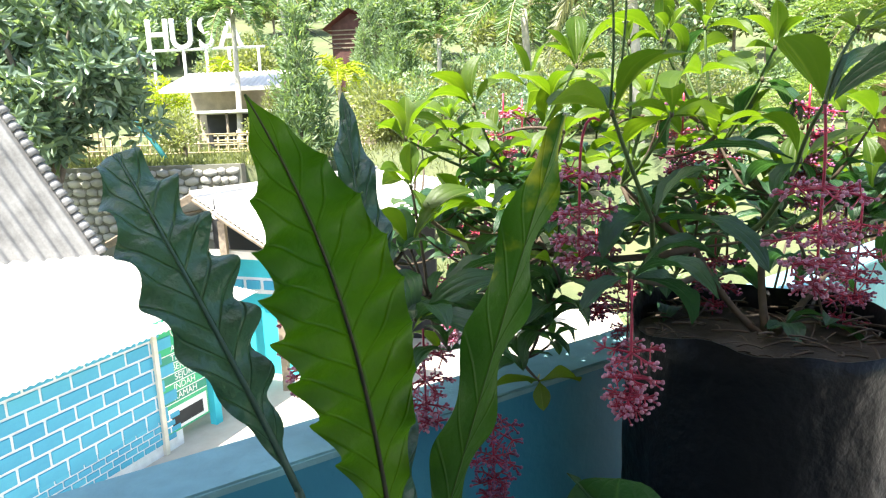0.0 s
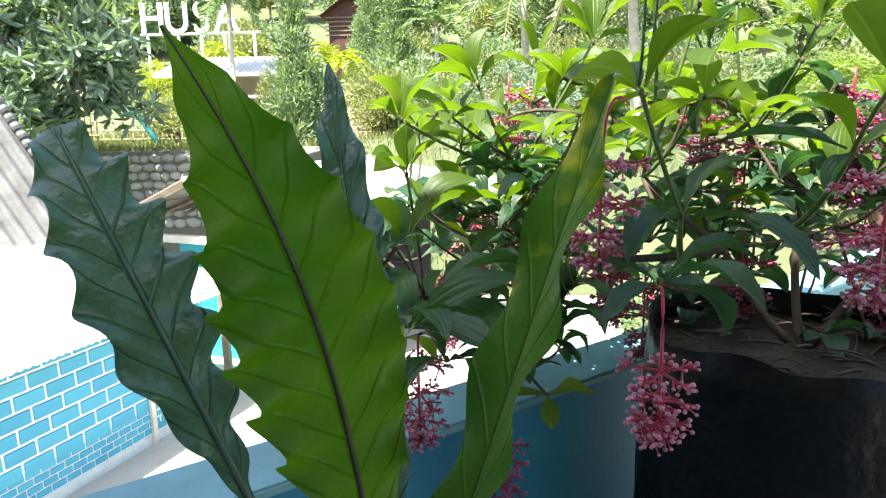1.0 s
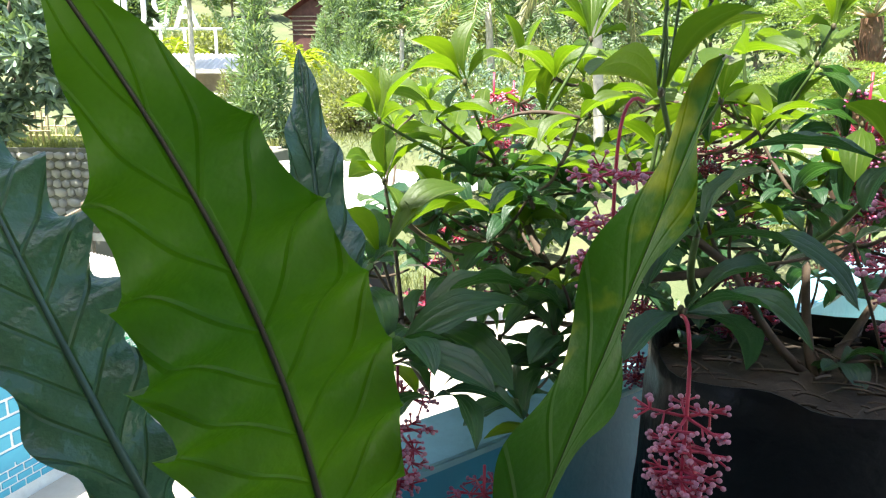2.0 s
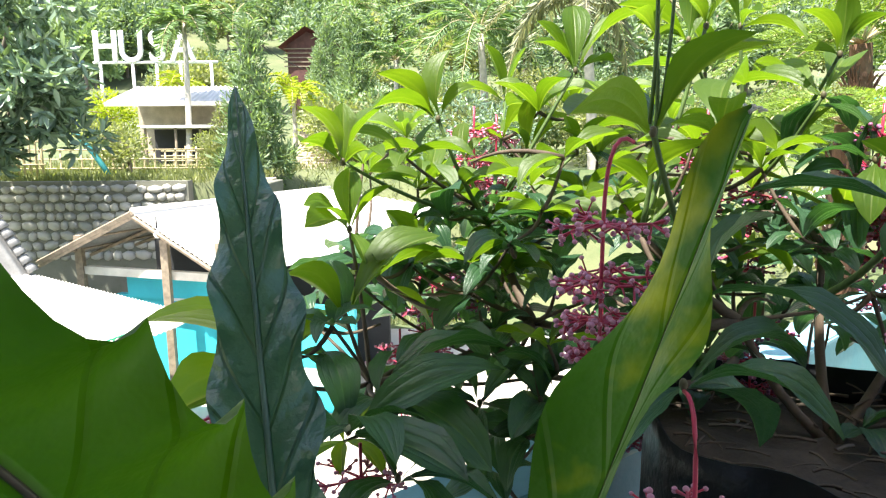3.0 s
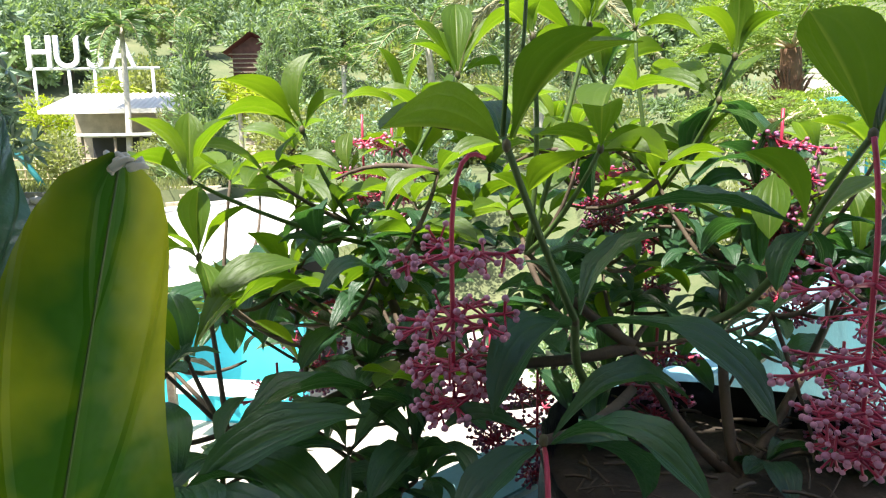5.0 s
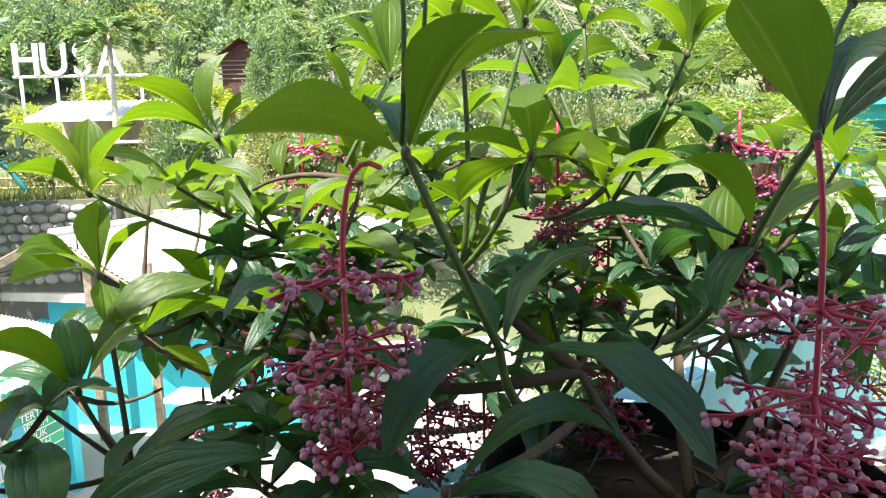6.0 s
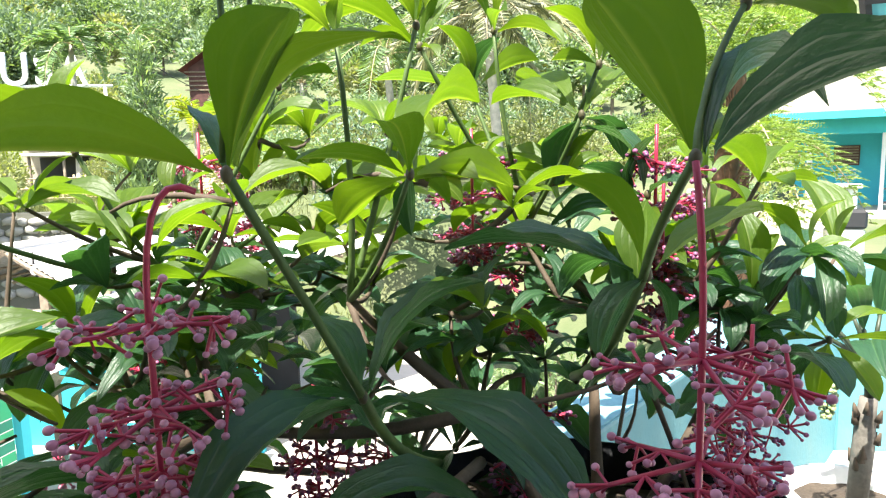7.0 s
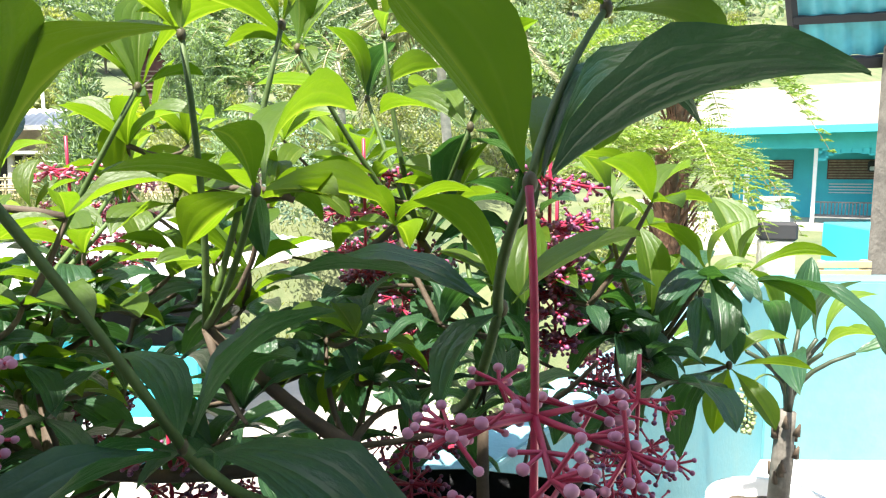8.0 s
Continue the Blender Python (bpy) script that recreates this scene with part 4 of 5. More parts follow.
shrub("pale flowering shrub on the bank", -8.9, 19.2, 0.5, 1.0, 1.6, 1500, T_olive, 1)
shrub("yellowish shrub behind the stone wall", -11.9, 16.9, 0.5, 0.9, 1.1, 1300, T_olive, 2)
shrub("leafy shrub on the bank", -13.2, 17.2, 0.5, 1.1, 1.5, 1300, T_olive, 3)
shrub("leafy shrub by the stairs", -3.3, 25, 0.6, 1.4, 2.0, 1800, T_olive, 4)
shrub("round green bush by the coconut palm", 1.3, 19, -0.6, 1.7, 3.2, 3200, T_tree, 5, 0.16, 0.07)
shrub("tall bush behind the yard", -1.2, 23, 0.3, 1.6, 2.6, 2400, T_pine, 6, 0.15, 0.06)
shrub("yellow-green bush near the tree fern", 6.3, 11.5, -0.9, 1.4, 2.0, 2400, T_olive, 7)
shrub("clipped bush in the yard", 3.0, 9.2, -2.6, 0.9, 2.2, 1800, T_pine, 8, 0.1, 0.04)
shrub("bush beside the house path", 9.6, 15.2, -0.5, 1.0, 1.5, 1600, T_pine, 9)
shrub("yellowing bush on the slope", -5.2, 31, 1.2, 1.3, 1.8, 1600, T_yellow, 10, 0.16, 0.05)
shrub("bright shrub under the sign", -16.2, 33, 1.8, 2.0, 2.0, 2200, T_yellow, 11, 0.2, 0.07)
shrub("mixed shrub on the slope", 0.8, 31, 1.4, 2.2, 2.6, 2600, T_olive, 12, 0.18, 0.06)
shrub("mixed shrub beside the palms", 7.6, 24, -0.2, 2.4, 3.4, 2800, T_olive, 13, 0.2, 0.07)
shrub("low bush before the pavilion", -7.4, 22.6, 0.5, 0.8, 1.3, 1300, T_olive, 14)
shrub("low bush at the bank's edge", -14.6, 19.6, 0.5, 1.3, 1.7, 1300, T_olive, 15)


SR = random.Random(77)
for k in range(46):
    # undergrowth between the bank and the wooded slope
    sy = SR.uniform(25, 45)
    sx = SR.uniform(-0.16, 0.60 if k > 22 else 0.34) * sy
    what, m = (("leafy green", T_wood), ("yellow-green", T_olive), ("bluish green", T_pine), ("pale olive", T_olive))[k % 4]
    sr = SR.uniform(1.1, 2.2)
    shrub(what + " bush in the undergrowth of the slope", sx, sy, ground_z(sx, sy) - 0.1, sr, sr * SR.uniform(1.0, 1.5), 1500, m, 100 + k, 0.24, 0.1)

for k in range(16):
    sy = SR.uniform(40, 62)
    sx = SR.choice((SR.uniform(-0.42, -0.28), SR.uniform(-0.15, 0.3))) * sy
    sr = SR.uniform(1.6, 2.8)
    shrub("dense bush on the wooded slope", sx, sy, ground_z(sx, sy) - 0.1, sr, sr * SR.uniform(0.9, 1.4), 1300, (T_wood, T_olive)[k % 2], 140 + k, 0.34, 0.15)


def hill_trees():
    """Trees up the hillside: four kinds of crown, each tree its own thing."""
    kinds = []
    for k, (m, h, r) in enumerate(((T_wood, 7, 2.6), (T_pine, 8, 2.2), (T_wood, 6, 3.0), (T_olive, 5.5, 2.4))):
        t = thing("hillside_tree", ("spreading green", "dark green", "broad light green", "yellow-green")[k] + " tree on the wooded hillside", "tree", "hillside trees", at=(0, 0, -500))
        rng = random.Random(60 + k)
        blobs = [(r * rng.uniform(-0.8, 0.8), r * rng.uniform(-0.8, 0.8), -500 + h * rng.uniform(0.35, 0.95), r * rng.uniform(0.3, 0.5)) for _ in range(14)]
        part("trunk", limbs((0, 0, -501), (0, 0, -500 + h * 0.8), blobs[:7], 0.16), M_bark, t)
        part("crown", crown_mesh("crown", blobs, 1700, 0.52, 0.22, m, 70 + k), m, t)
        kinds.append(t)
    rng = random.Random(9)
    used = [False] * 4
    for i in range(210):
        y = 45 + 97 * rng.random() ** 0.8
        x = rng.uniform(-0.62, 0.72) * y
        k = rng.randrange(4)
        s = rng.uniform(0.8, 1.25) * (1 + (y - 45) / 160)
        if (-12 < x < -6 and y < 52) or (-23 < x < -11 and y < 60):
            continue
        m = Matrix.Translation((x, y, ground_z(x, y) - 0.3)) @ Matrix.Rotation(rng.uniform(0, 6.28), 4, "Z")
        if used[k]:
            copy_thing(kinds[k], m)
        else:
            kinds[k].matrix_basis = m
            used[k] = True
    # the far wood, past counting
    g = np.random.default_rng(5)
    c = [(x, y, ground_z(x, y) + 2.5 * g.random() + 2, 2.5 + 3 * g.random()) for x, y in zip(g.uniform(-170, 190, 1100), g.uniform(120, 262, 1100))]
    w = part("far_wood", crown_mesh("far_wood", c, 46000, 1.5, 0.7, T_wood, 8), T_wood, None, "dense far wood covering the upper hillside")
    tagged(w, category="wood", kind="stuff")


hill_trees()


def grass():
    rng = np.random.default_rng(21)
    n = 16000
    x, y = rng.uniform(-15, 1, n), 16.2 + 16 * rng.random(n) ** 1.5
    z = np.array([ground_z(a, b) for a, b in zip(x, y)])
    base = np.stack([x, y, z - 0.02], 1)
    way = np.stack([0.4 * rng.normal(size=n), 0.4 * rng.normal(size=n), 1 + 0 * x], 1)
    v, f = quads_of_leaves(base, way, 0.12 + 0.22 * rng.random(n), 0.012 + 0.014 * rng.random(n), rng)
    g = part("grass", np_mesh("grass", v, f, T_olive), T_olive, None, "rough yellow-green grass on the bank")
    tagged(g, category="grass", kind="stuff")


grass()


def wire():
    t = thing("overhead_wire", "thin dark overhead wire across the hillside", "wire", at=(-9, 30, 8))
    part("strand", tube(bez((-10.2, 30, 7.9), (-8.9, 32, 5.9), (-7.2, 36, 5.2), 14), 0.02, 5), M_dark, t)


wire()


# ---------- leaves ----------
def blade(L_segs=12, W_segs=6, arch=0.12, fold=0.25, widest=0.55, tip=1.6, twist=0.0, wave=0.0, nwave=0, notch=0.0, seed=0, groove=0.009):
    """A leaf of length 1 along +y and width 1, its upper face to +z, with uv across and along."""
    rng = random.Random(seed)
    vs, uvs, fs = [], [], []
    ph = rng.uniform(0, 6)
    for j in range(L_segs + 1):
        s = j / L_segs
        a = s ** (math.log(0.5) / math.log(widest))
        w = max(0.02, math.sin(math.pi * a) ** (0.85 if s < widest else 0.95 / tip))
        w *= 1 + notch * math.sin(9 * s + ph) * 0.5
        if j == 0:
            w = 0.06
        if j == L_segs:
            w = 0.02
        for i in range(W_segs + 1):
            u = i / W_segs * 2 - 1
            x = 0.5 * u * w
            z = arch * (1 - (2 * s - 1) ** 2) + fold * abs(x) + wave * abs(u) ** 2 * math.sin(nwave * 2 * math.pi * s + ph + (1.3 if u > 0 else 0))
            z += twist * x * (s - 0.5)
            z -= w * groove * (math.exp(-((abs(u) - 0.42) / 0.10) ** 2) + 1.2 * math.exp(-(u / 0.09) ** 2) + 0.6 * math.exp(-((abs(u) - 0.74) / 0.08) ** 2))
            vs.append((x, s, z))
            uvs.append((i / W_segs, s))
    n = W_segs + 1
    for j in range(L_segs):
        for i in range(W_segs):
            fs.append((j * n + i, j * n + i + 1, (j + 1) * n + i + 1, (j + 1) * n + i))
    return vs, fs, uvs


def uv_mesh(name, vs, fs, uvs, material):
    me = mesh_of(name, (vs, fs), material)
    layer = me.uv_layers.new(name="UVMap")
    flat = np.array([uvs[l.vertex_index] for l in me.loops], np.float32)
    layer.data.foreach_set("uv", flat.ravel())
    return me


BLADES = {0: [], 1: []}
for k in range(8):
    v = blade(12, 16, 0.10 + 0.05 * (k % 4), 0.28 - 0.03 * k, 0.48 + 0.03 * (k % 3), 1.5, 0.3 * ((k % 3) - 1), 0.015, 3, 0.04, k)
    BLADES[0].append(uv_mesh("leaf", *v, M_bush))
    v = blade(10, 16, 0.06 + 0.04 * (k % 4), 0.32 - 0.04 * (k % 5), 0.58 + 0.03 * (k % 3), 1.3, 0.3 * ((k % 3) - 1), 0.012, 2, 0.05, k + 20)
    BLADES[1].append(uv_mesh("leaf", *v, M_young))
LR = random.Random(77)


def put_leaf(parent, base, tip, ratio, kind, roll=None, up=(0, 0, 1), name="leaf"):
    """A leaf from its foot to its tip, its upper face turned as far up as it can be."""
    base, tip = Vector(base), Vector(tip)
    d = tip - base
    L = d.length
    y = d / L
    z = Vector(up) - y * y.dot(Vector(up))
    z = z.normalized() if z.length > 0.05 else y.orthogonal().normalized()
    x = y.cross(z)
    R = Matrix((x, y, z)).transposed().to_4x4()
    R = R @ Matrix.Rotation(LR.uniform(-0.45, 0.45) if roll is None else roll, 4, "Y")
    m = Matrix.Translation(base) @ R @ Matrix.Diagonal((L * ratio, L, L, 1))
    return part(name, BLADES[kind][LR.randrange(8)], None, parent, m=m)


def rosette(plant, node, leaves):
    """Leaves spreading from one node of a stem, with a small bud."""
    n = Vector(node)
    for x, y, z, ratio, kind, *roll in leaves:
        t = Vector((x, y, z))
        put_leaf(plant, n + (t - n) * 0.06, t, ratio * 1.18, kind, *roll)
    bm = bmesh.new()
    bmesh.ops.create_icosphere(bm, subdivisions=2, radius=0.0028, matrix=Matrix.Translation(n) @ Matrix.Diagonal((1, 1, 1.5, 1)))
    part("bud", bm, M_bud, plant, "swollen brown-green leaf node")
    NODES.append(node)


NODES = []
ICO = None


def berry_cluster(name, plant, top, whorls, r, seed, material=M_berry, spokes=5, stalk_from=None, berry=0.0021, loop=0.015):
    """A hanging panicle: red stalk, whorls of spokes, round berries on short stalks."""
    rng = random.Random(seed)
    top = Vector(top)
    if stalk_from is not None:
        s = Vector(stalk_from)
        pts = bez(s, Vector((top.x, top.y, max(s.z, top.z) + loop)), top, 8)
    else:
        pts = [top + Vector((0, 0, 0.03)), top]
    end = top - Vector((0, 0, whorls[-1][0]))
    segs = [tube(pts + [top.lerp(end, 0.5), end], [0.0015] * len(pts) + [0.0015, 0.0010], 7)]
    global ICO
    if ICO is None:
        bm = bmesh.new()
        bmesh.ops.create_icosphere(bm, subdivisions=2, radius=1.0)
        ICO = (np.array([v.co for v in bm.verts]), np.array([[v.index for v in f.verts] for f in bm.faces]))
        bm.free()
    spots = []
    for dz, k in whorls:
        c = top - Vector((0, 0, dz))
        a0 = rng.uniform(0, 6)
        ns = spokes + 1 + rng.randrange(2)
        for i in range(ns):
            a = a0 + 2 * math.pi * i / ns + rng.uniform(-0.2, 0.2)
            ln = r * k * rng.uniform(0.75, 1.1)
            e = c + Vector((math.cos(a) * ln, math.sin(a) * ln, ln * rng.uniform(-0.25, 0.15)))
            segs.append(tube([c, e], [0.0014, 0.0010], 5))
            for fr in (0.6, 1.0):
                q = c.lerp(e, fr)
                for b in range(4 if fr < 1 else 7):
                    w = rng.uniform(0, 6.28)
                    o = Vector((math.cos(w), math.sin(w), rng.uniform(-0.9, 0.7))) + (e - c).normalized() * (0.9 if fr == 1 else 0.2)
                    p = q + o.normalized() * rng.uniform(0.008, 0.015) * (0.6 + 0.4 * min(1, r / 0.03))
                    segs.append(tube([q, p], 0.0008, 4, False))
                    spots.append((p, berry * rng.uniform(0.7, 1.15)))
    st = part(name, join(*segs), M_stalk, plant, "hanging panicle of pink berries on red stalks")
    V = np.concatenate([ICO[0] * [rad, rad, rad * 0.92] + np.array(p) for p, rad in spots])
    F = np.concatenate([ICO[1] + i * len(ICO[0]) for i in range(len(spots))])
    part("fruit", np_mesh("fruit", V, F, material), material, st, "dull pink berries", kind="stuff")


# ---------- flowering shrub in a black bag ----------
BAG = (0.400, 0.80)
bag = thing("plant_bag", "black plastic grow bag full of soil on the terrace", "planter", at=(*BAG, FLOOR))


def bag_body(cx, cy, z0, z1, r, seed, rim=0.02):
    rng = random.Random(seed)
    rows, cols = 26, 64
    vs, fs = [], []
    for j in range(rows + 1):
        s = j / rows
        z = z0 + (z1 - z0) * s
        for i in range(cols):
            a = 2 * math.pi * i / cols
            p = Vector((math.cos(a) * 3, math.sin(a) * 3, s * 4 + seed))
            k = 1 + 0.035 * math.sin(math.pi * s) + 0.035 * noise.noise(p) + 0.02 * noise.noise(p * 3.1) + 0.008 * abs(noise.noise(p * 7))
            if s < 0.06:
                k *= 0.93 + s
            vs.append((cx + r * k * math.cos(a), cy + r * k * math.sin(a), z + (0.018 * noise.noise(Vector((math.cos(a) * 2, math.sin(a) * 2, 9))) if j == rows else 0)))
    for j in range(rows):
        for i in range(cols):
            fs.append((j * cols + i, j * cols + (i + 1) % cols, (j + 1) * cols + (i + 1) % cols, (j + 1) * cols + i))
    o = rows * cols
    for k, (dr, dz) in enumerate(((0.985, 0.0), (0.965, -0.03), (0.96, -0.07))):
        b = len(vs)
        for i in range(cols):
            v = Vector(vs[o + i])
            vs.append((cx + (v.x - cx) * dr, cy + (v.y - cy) * dr, v.z + dz))
        prev = o if k == 0 else b - cols
        for i in range(cols):
            fs.append((prev + i, prev + (i + 1) % cols, b + (i + 1) % cols, b + i))
    fs.append(tuple(range(cols))[::-1])
    return vs, fs


def soil_disc(cx, cy, z, r, seed):
    vs, fs = [(cx, cy, z + 0.012)], []
    for j in range(1, 9):
        for i in range(40):
            a = 2 * math.pi * i / 40
            q = r * j / 8
            vs.append((cx + q * math.cos(a), cy + q * math.sin(a), z + 0.012 * noise.noise(Vector((q * 20 * math.cos(a), q * 20 * math.sin(a), seed)))))
    for i in range(40):
        fs.append((0, 1 + i, 1 + (i + 1) % 40))
    for j in range(7):
        for i in range(40):
            fs.append((1 + j * 40 + i, 1 + (j + 1) * 40 + i, 1 + (j + 1) * 40 + (i + 1) % 40, 1 + j * 40 + (i + 1) % 40))
    return vs, fs


part("bag", bag_body(*BAG, FLOOR, 1.262, 0.158, 3), M_black, bag)
part("soil", soil_disc(*BAG, 1.228, 0.153, 1), M_soil, bag, "dark soil with dry litter")
LITTER = random.Random(8)
lit = []
for k in range(110):
    a, q = LITTER.uniform(0, 6.28), 0.142 * LITTER.random() ** 0.5
    p = Vector((BAG[0] + q * math.cos(a), BAG[1] + q * math.sin(a), 1.238 + 0.012 * LITTER.random()))
    w = LITTER.uniform(0, 6.28)
    d = Vector((math.cos(w), math.sin(w), LITTER.uniform(-0.1, 0.25))) * LITTER.uniform(0.015, 0.045)
    lit.append(tube(bez(p, p + d * 0.5 + Vector((0.004, 0.003, 0.002)), p + d, 4), LITTER.uniform(0.0006, 0.0018), 4, False))
part("litter", join(*lit), M_twig, bag, "dry stalks and leaf litter", kind="stuff")

bush = thing("berry_shrub", "leafy shrub with hanging pink berry panicles in a grow bag", "shrub", at=(BAG[0], BAG[1], 1.22))
rosette(bush, (0.616, 0.885, 1.439), [(0.570, 0.898, 1.476, 0.36, 1), (0.637, 0.873, 1.480, 0.34, 1), (0.632, 0.842, 1.421, 0.34, 0), (0.566, 0.863, 1.399, 0.36, 0), (0.597, 0.837, 1.387, 0.30, 0)])
rosette(bush, (0.642, 0.933, 1.411), [(0.610, 0.939, 1.471, 0.36, 1), (0.678, 0.913, 1.440, 0.34, 1), (0.579, 0.914, 1.376, 0.34, 0), (0.636, 0.874, 1.365, 0.34, 0), (0.601, 0.875, 1.369, 0.30, 0)])
rosette(bush, (0.137, 0.793, 1.280), [(0.096, 0.800, 1.318, 0.34, 0), (0.173, 0.823, 1.306, 0.30, 0), (0.103, 0.724, 1.275, 0.34, 0), (0.179, 0.738, 1.268, 0.30, 0), (0.146, 0.851, 1.317, 0.34, 0)])
rosette(bush, (0.316, 0.872, 1.298), [(0.262, 0.881, 1.327, 0.34, 0), (0.369, 0.890, 1.322, 0.30, 0), (0.286, 0.802, 1.283, 0.34, 0), (0.355, 0.813, 1.290, 0.30, 0), (0.328, 0.926, 1.332, 0.34, 0)])
rosette(bush, (0.044, 0.872, 1.319), [(-0.003, 0.858, 1.367, 0.36, 1), (0.085, 0.905, 1.352, 0.36, 1), (0.010, 0.817, 1.300, 0.36, 0), (0.095, 0.826, 1.303, 0.36, 0)])
rosette(bush, (-0.005, 0.762, 1.298), [(-0.037, 0.710, 1.283, 0.34, 0), (0.109, 0.789, 1.328, 0.26, 0), (0.087, 0.702, 1.261, 0.34, 0), (0.006, 0.813, 1.321, 0.34, 0), (0.054, 0.751, 1.266, 0.30, 0)])
rosette(bush, (0.015, 0.702, 1.256), [(-0.023, 0.624, 1.243, 0.30, 0), (0.077, 0.704, 1.264, 0.34, 0), (0.051, 0.627, 1.244, 0.28, 0), (-0.015, 0.731, 1.274, 0.34, 0), (0.091, 0.672, 1.248, 0.30, 0)])
rosette(bush, (0.084, 0.815, 1.269), [(0.039, 0.812, 1.316, 0.34, 0), (0.142, 0.841, 1.308, 0.30, 0), (0.131, 0.762, 1.262, 0.34, 0), (0.080, 0.753, 1.227, 0.34, 0), (0.028, 0.779, 1.282, 0.34, 0)])
rosette(bush, (0.193, 0.687, 1.515), [(0.121, 0.612, 1.524, 0.34, 1, 0.12), (0.266, 0.669, 1.570, 0.38, 1, 0.05), (0.229, 0.622, 1.569, 0.32, 1, 0.00), (0.172, 0.742, 1.538, 0.36, 0)])
rosette(bush, (0.247, 0.729, 1.396), [(0.177, 0.640, 1.370, 0.27, 0, 0.05), (0.345, 0.648, 1.352, 0.36, 0, -0.05), (0.213, 0.768, 1.431, 0.40, 0, 0.2), (0.319, 0.764, 1.448, 0.24, 0, -0.3), (0.196, 0.700, 1.384, 0.26, 0)])
rosette(bush, (0.205, 0.640, 1.354), [(0.270, 0.575, 1.346, 0.28, 0, 0.0), (0.149, 0.588, 1.332, 0.28, 0, 0.0), (0.300, 0.668, 1.362, 0.20, 0, 0.1), (0.283, 0.690, 1.285, 0.26, 0), (0.150, 0.664, 1.352, 0.22, 0)])
rosette(bush, (0.381, 0.639, 1.517), [(0.330, 0.622, 1.577, 0.46, 1, 0.25), (0.516, 0.640, 1.557, 0.21, 0, -0.40), (0.488, 0.705, 1.541, 0.15, 0, -0.2), (0.437, 0.709, 1.530, 0.40, 1)])
rosette(bush, (0.390, 0.700, 1.460), [(0.353, 0.716, 1.508, 0.50, 1), (0.297, 0.766, 1.467, 0.30, 0), (0.357, 0.678, 1.424, 0.34, 0), (0.403, 0.704, 1.425, 0.30, 0), (0.479, 0.742, 1.486, 0.26, 1)])
rosette(bush, (0.280, 0.785, 1.511), [(0.218, 0.734, 1.521, 0.34, 1, 0.1), (0.264, 0.734, 1.539, 0.42, 1), (0.341, 0.883, 1.561, 0.34, 1), (0.355, 0.840, 1.499, 0.26, 1), (0.236, 0.831, 1.477, 0.40, 1), (0.282, 0.809, 1.471, 0.30, 0)])
rosette(bush, (0.424, 0.894, 1.551), [(0.397, 0.991, 1.583, 0.30, 1), (0.484, 0.962, 1.591, 0.36, 1), (0.366, 0.959, 1.565, 0.30, 1), (0.465, 0.909, 1.515, 0.40, 0), (0.414, 0.927, 1.495, 0.45, 0)])
rosette(bush, (-0.045, 0.876, 1.490), [(-0.078, 0.840, 1.541, 0.42, 1), (-0.045, 0.888, 1.547, 0.40, 1), (-0.004, 0.874, 1.542, 0.42, 1), (-0.074, 0.822, 1.509, 0.34, 1), (-0.002, 0.835, 1.495, 0.40, 1)])
rosette(bush, (0.047, 0.905, 1.531), [(-0.010, 0.871, 1.572, 0.36, 1), (0.059, 0.913, 1.599, 0.38, 1), (0.085, 0.917, 1.563, 0.34, 1), (-0.014, 0.853, 1.539, 0.36, 1), (0.029, 0.878, 1.504, 0.40, 1)])
rosette(bush, (0.143, 1.205, 1.565), [(0.112, 1.179, 1.641, 0.30, 1), (0.172, 1.195, 1.640, 0.30, 1), (0.063, 1.187, 1.576, 0.30, 1), (0.207, 1.198, 1.557, 0.30, 1)])
rosette(bush, (0.190, 0.940, 1.580), [(0.149, 0.944, 1.631, 0.30, 1), (0.192, 0.975, 1.651, 0.34, 1), (0.259, 0.941, 1.639, 0.30, 1), (0.144, 0.928, 1.608, 0.30, 1), (0.234, 0.955, 1.591, 0.30, 1)])
rosette(bush, (0.440, 0.900, 1.590), [(0.392, 0.890, 1.630, 0.40, 1), (0.434, 0.887, 1.648, 0.36, 1), (0.467, 0.872, 1.623, 0.36, 1), (0.399, 0.893, 1.592, 0.30, 1)])
rosette(bush, (-0.039, 0.864, 1.426), [(-0.073, 0.819, 1.454, 0.42, 1), (-0.039, 0.879, 1.485, 0.40, 1), (0.002, 0.874, 1.467, 0.40, 1), (-0.068, 0.797, 1.437, 0.36, 1), (-0.019, 0.821, 1.400, 0.40, 1)])
rosette(bush, (0.078, 1.038, 1.485), [(0.043, 1.007, 1.472, 0.40, 1), (0.109, 1.058, 1.512, 0.40, 1), (0.139, 1.014, 1.472, 0.36, 1), (0.079, 1.059, 1.531, 0.40, 1)])
rosette(bush, (0.111, 0.902, 1.371), [(0.062, 0.871, 1.411, 0.36, 1), (0.117, 0.909, 1.410, 0.40, 1), (0.155, 0.883, 1.402, 0.36, 1), (0.070, 0.840, 1.362, 0.30, 0), (0.165, 0.857, 1.381, 0.30, 1)])
rosette(bush, (-0.037, 0.807, 1.355), [(-0.078, 0.757, 1.404, 0.42, 1), (0.048, 0.852, 1.421, 0.34, 1), (-0.074, 0.752, 1.342, 0.36, 1), (-0.001, 0.843, 1.395, 0.36, 1), (-0.056, 0.836, 1.402, 0.40, 0)])
rosette(bush, (-0.080, 0.760, 1.311), [(-0.162, 0.685, 1.386, 0.42, 1), (-0.137, 0.652, 1.328, 0.36, 1), (-0.111, 0.765, 1.352, 0.40, 1)])
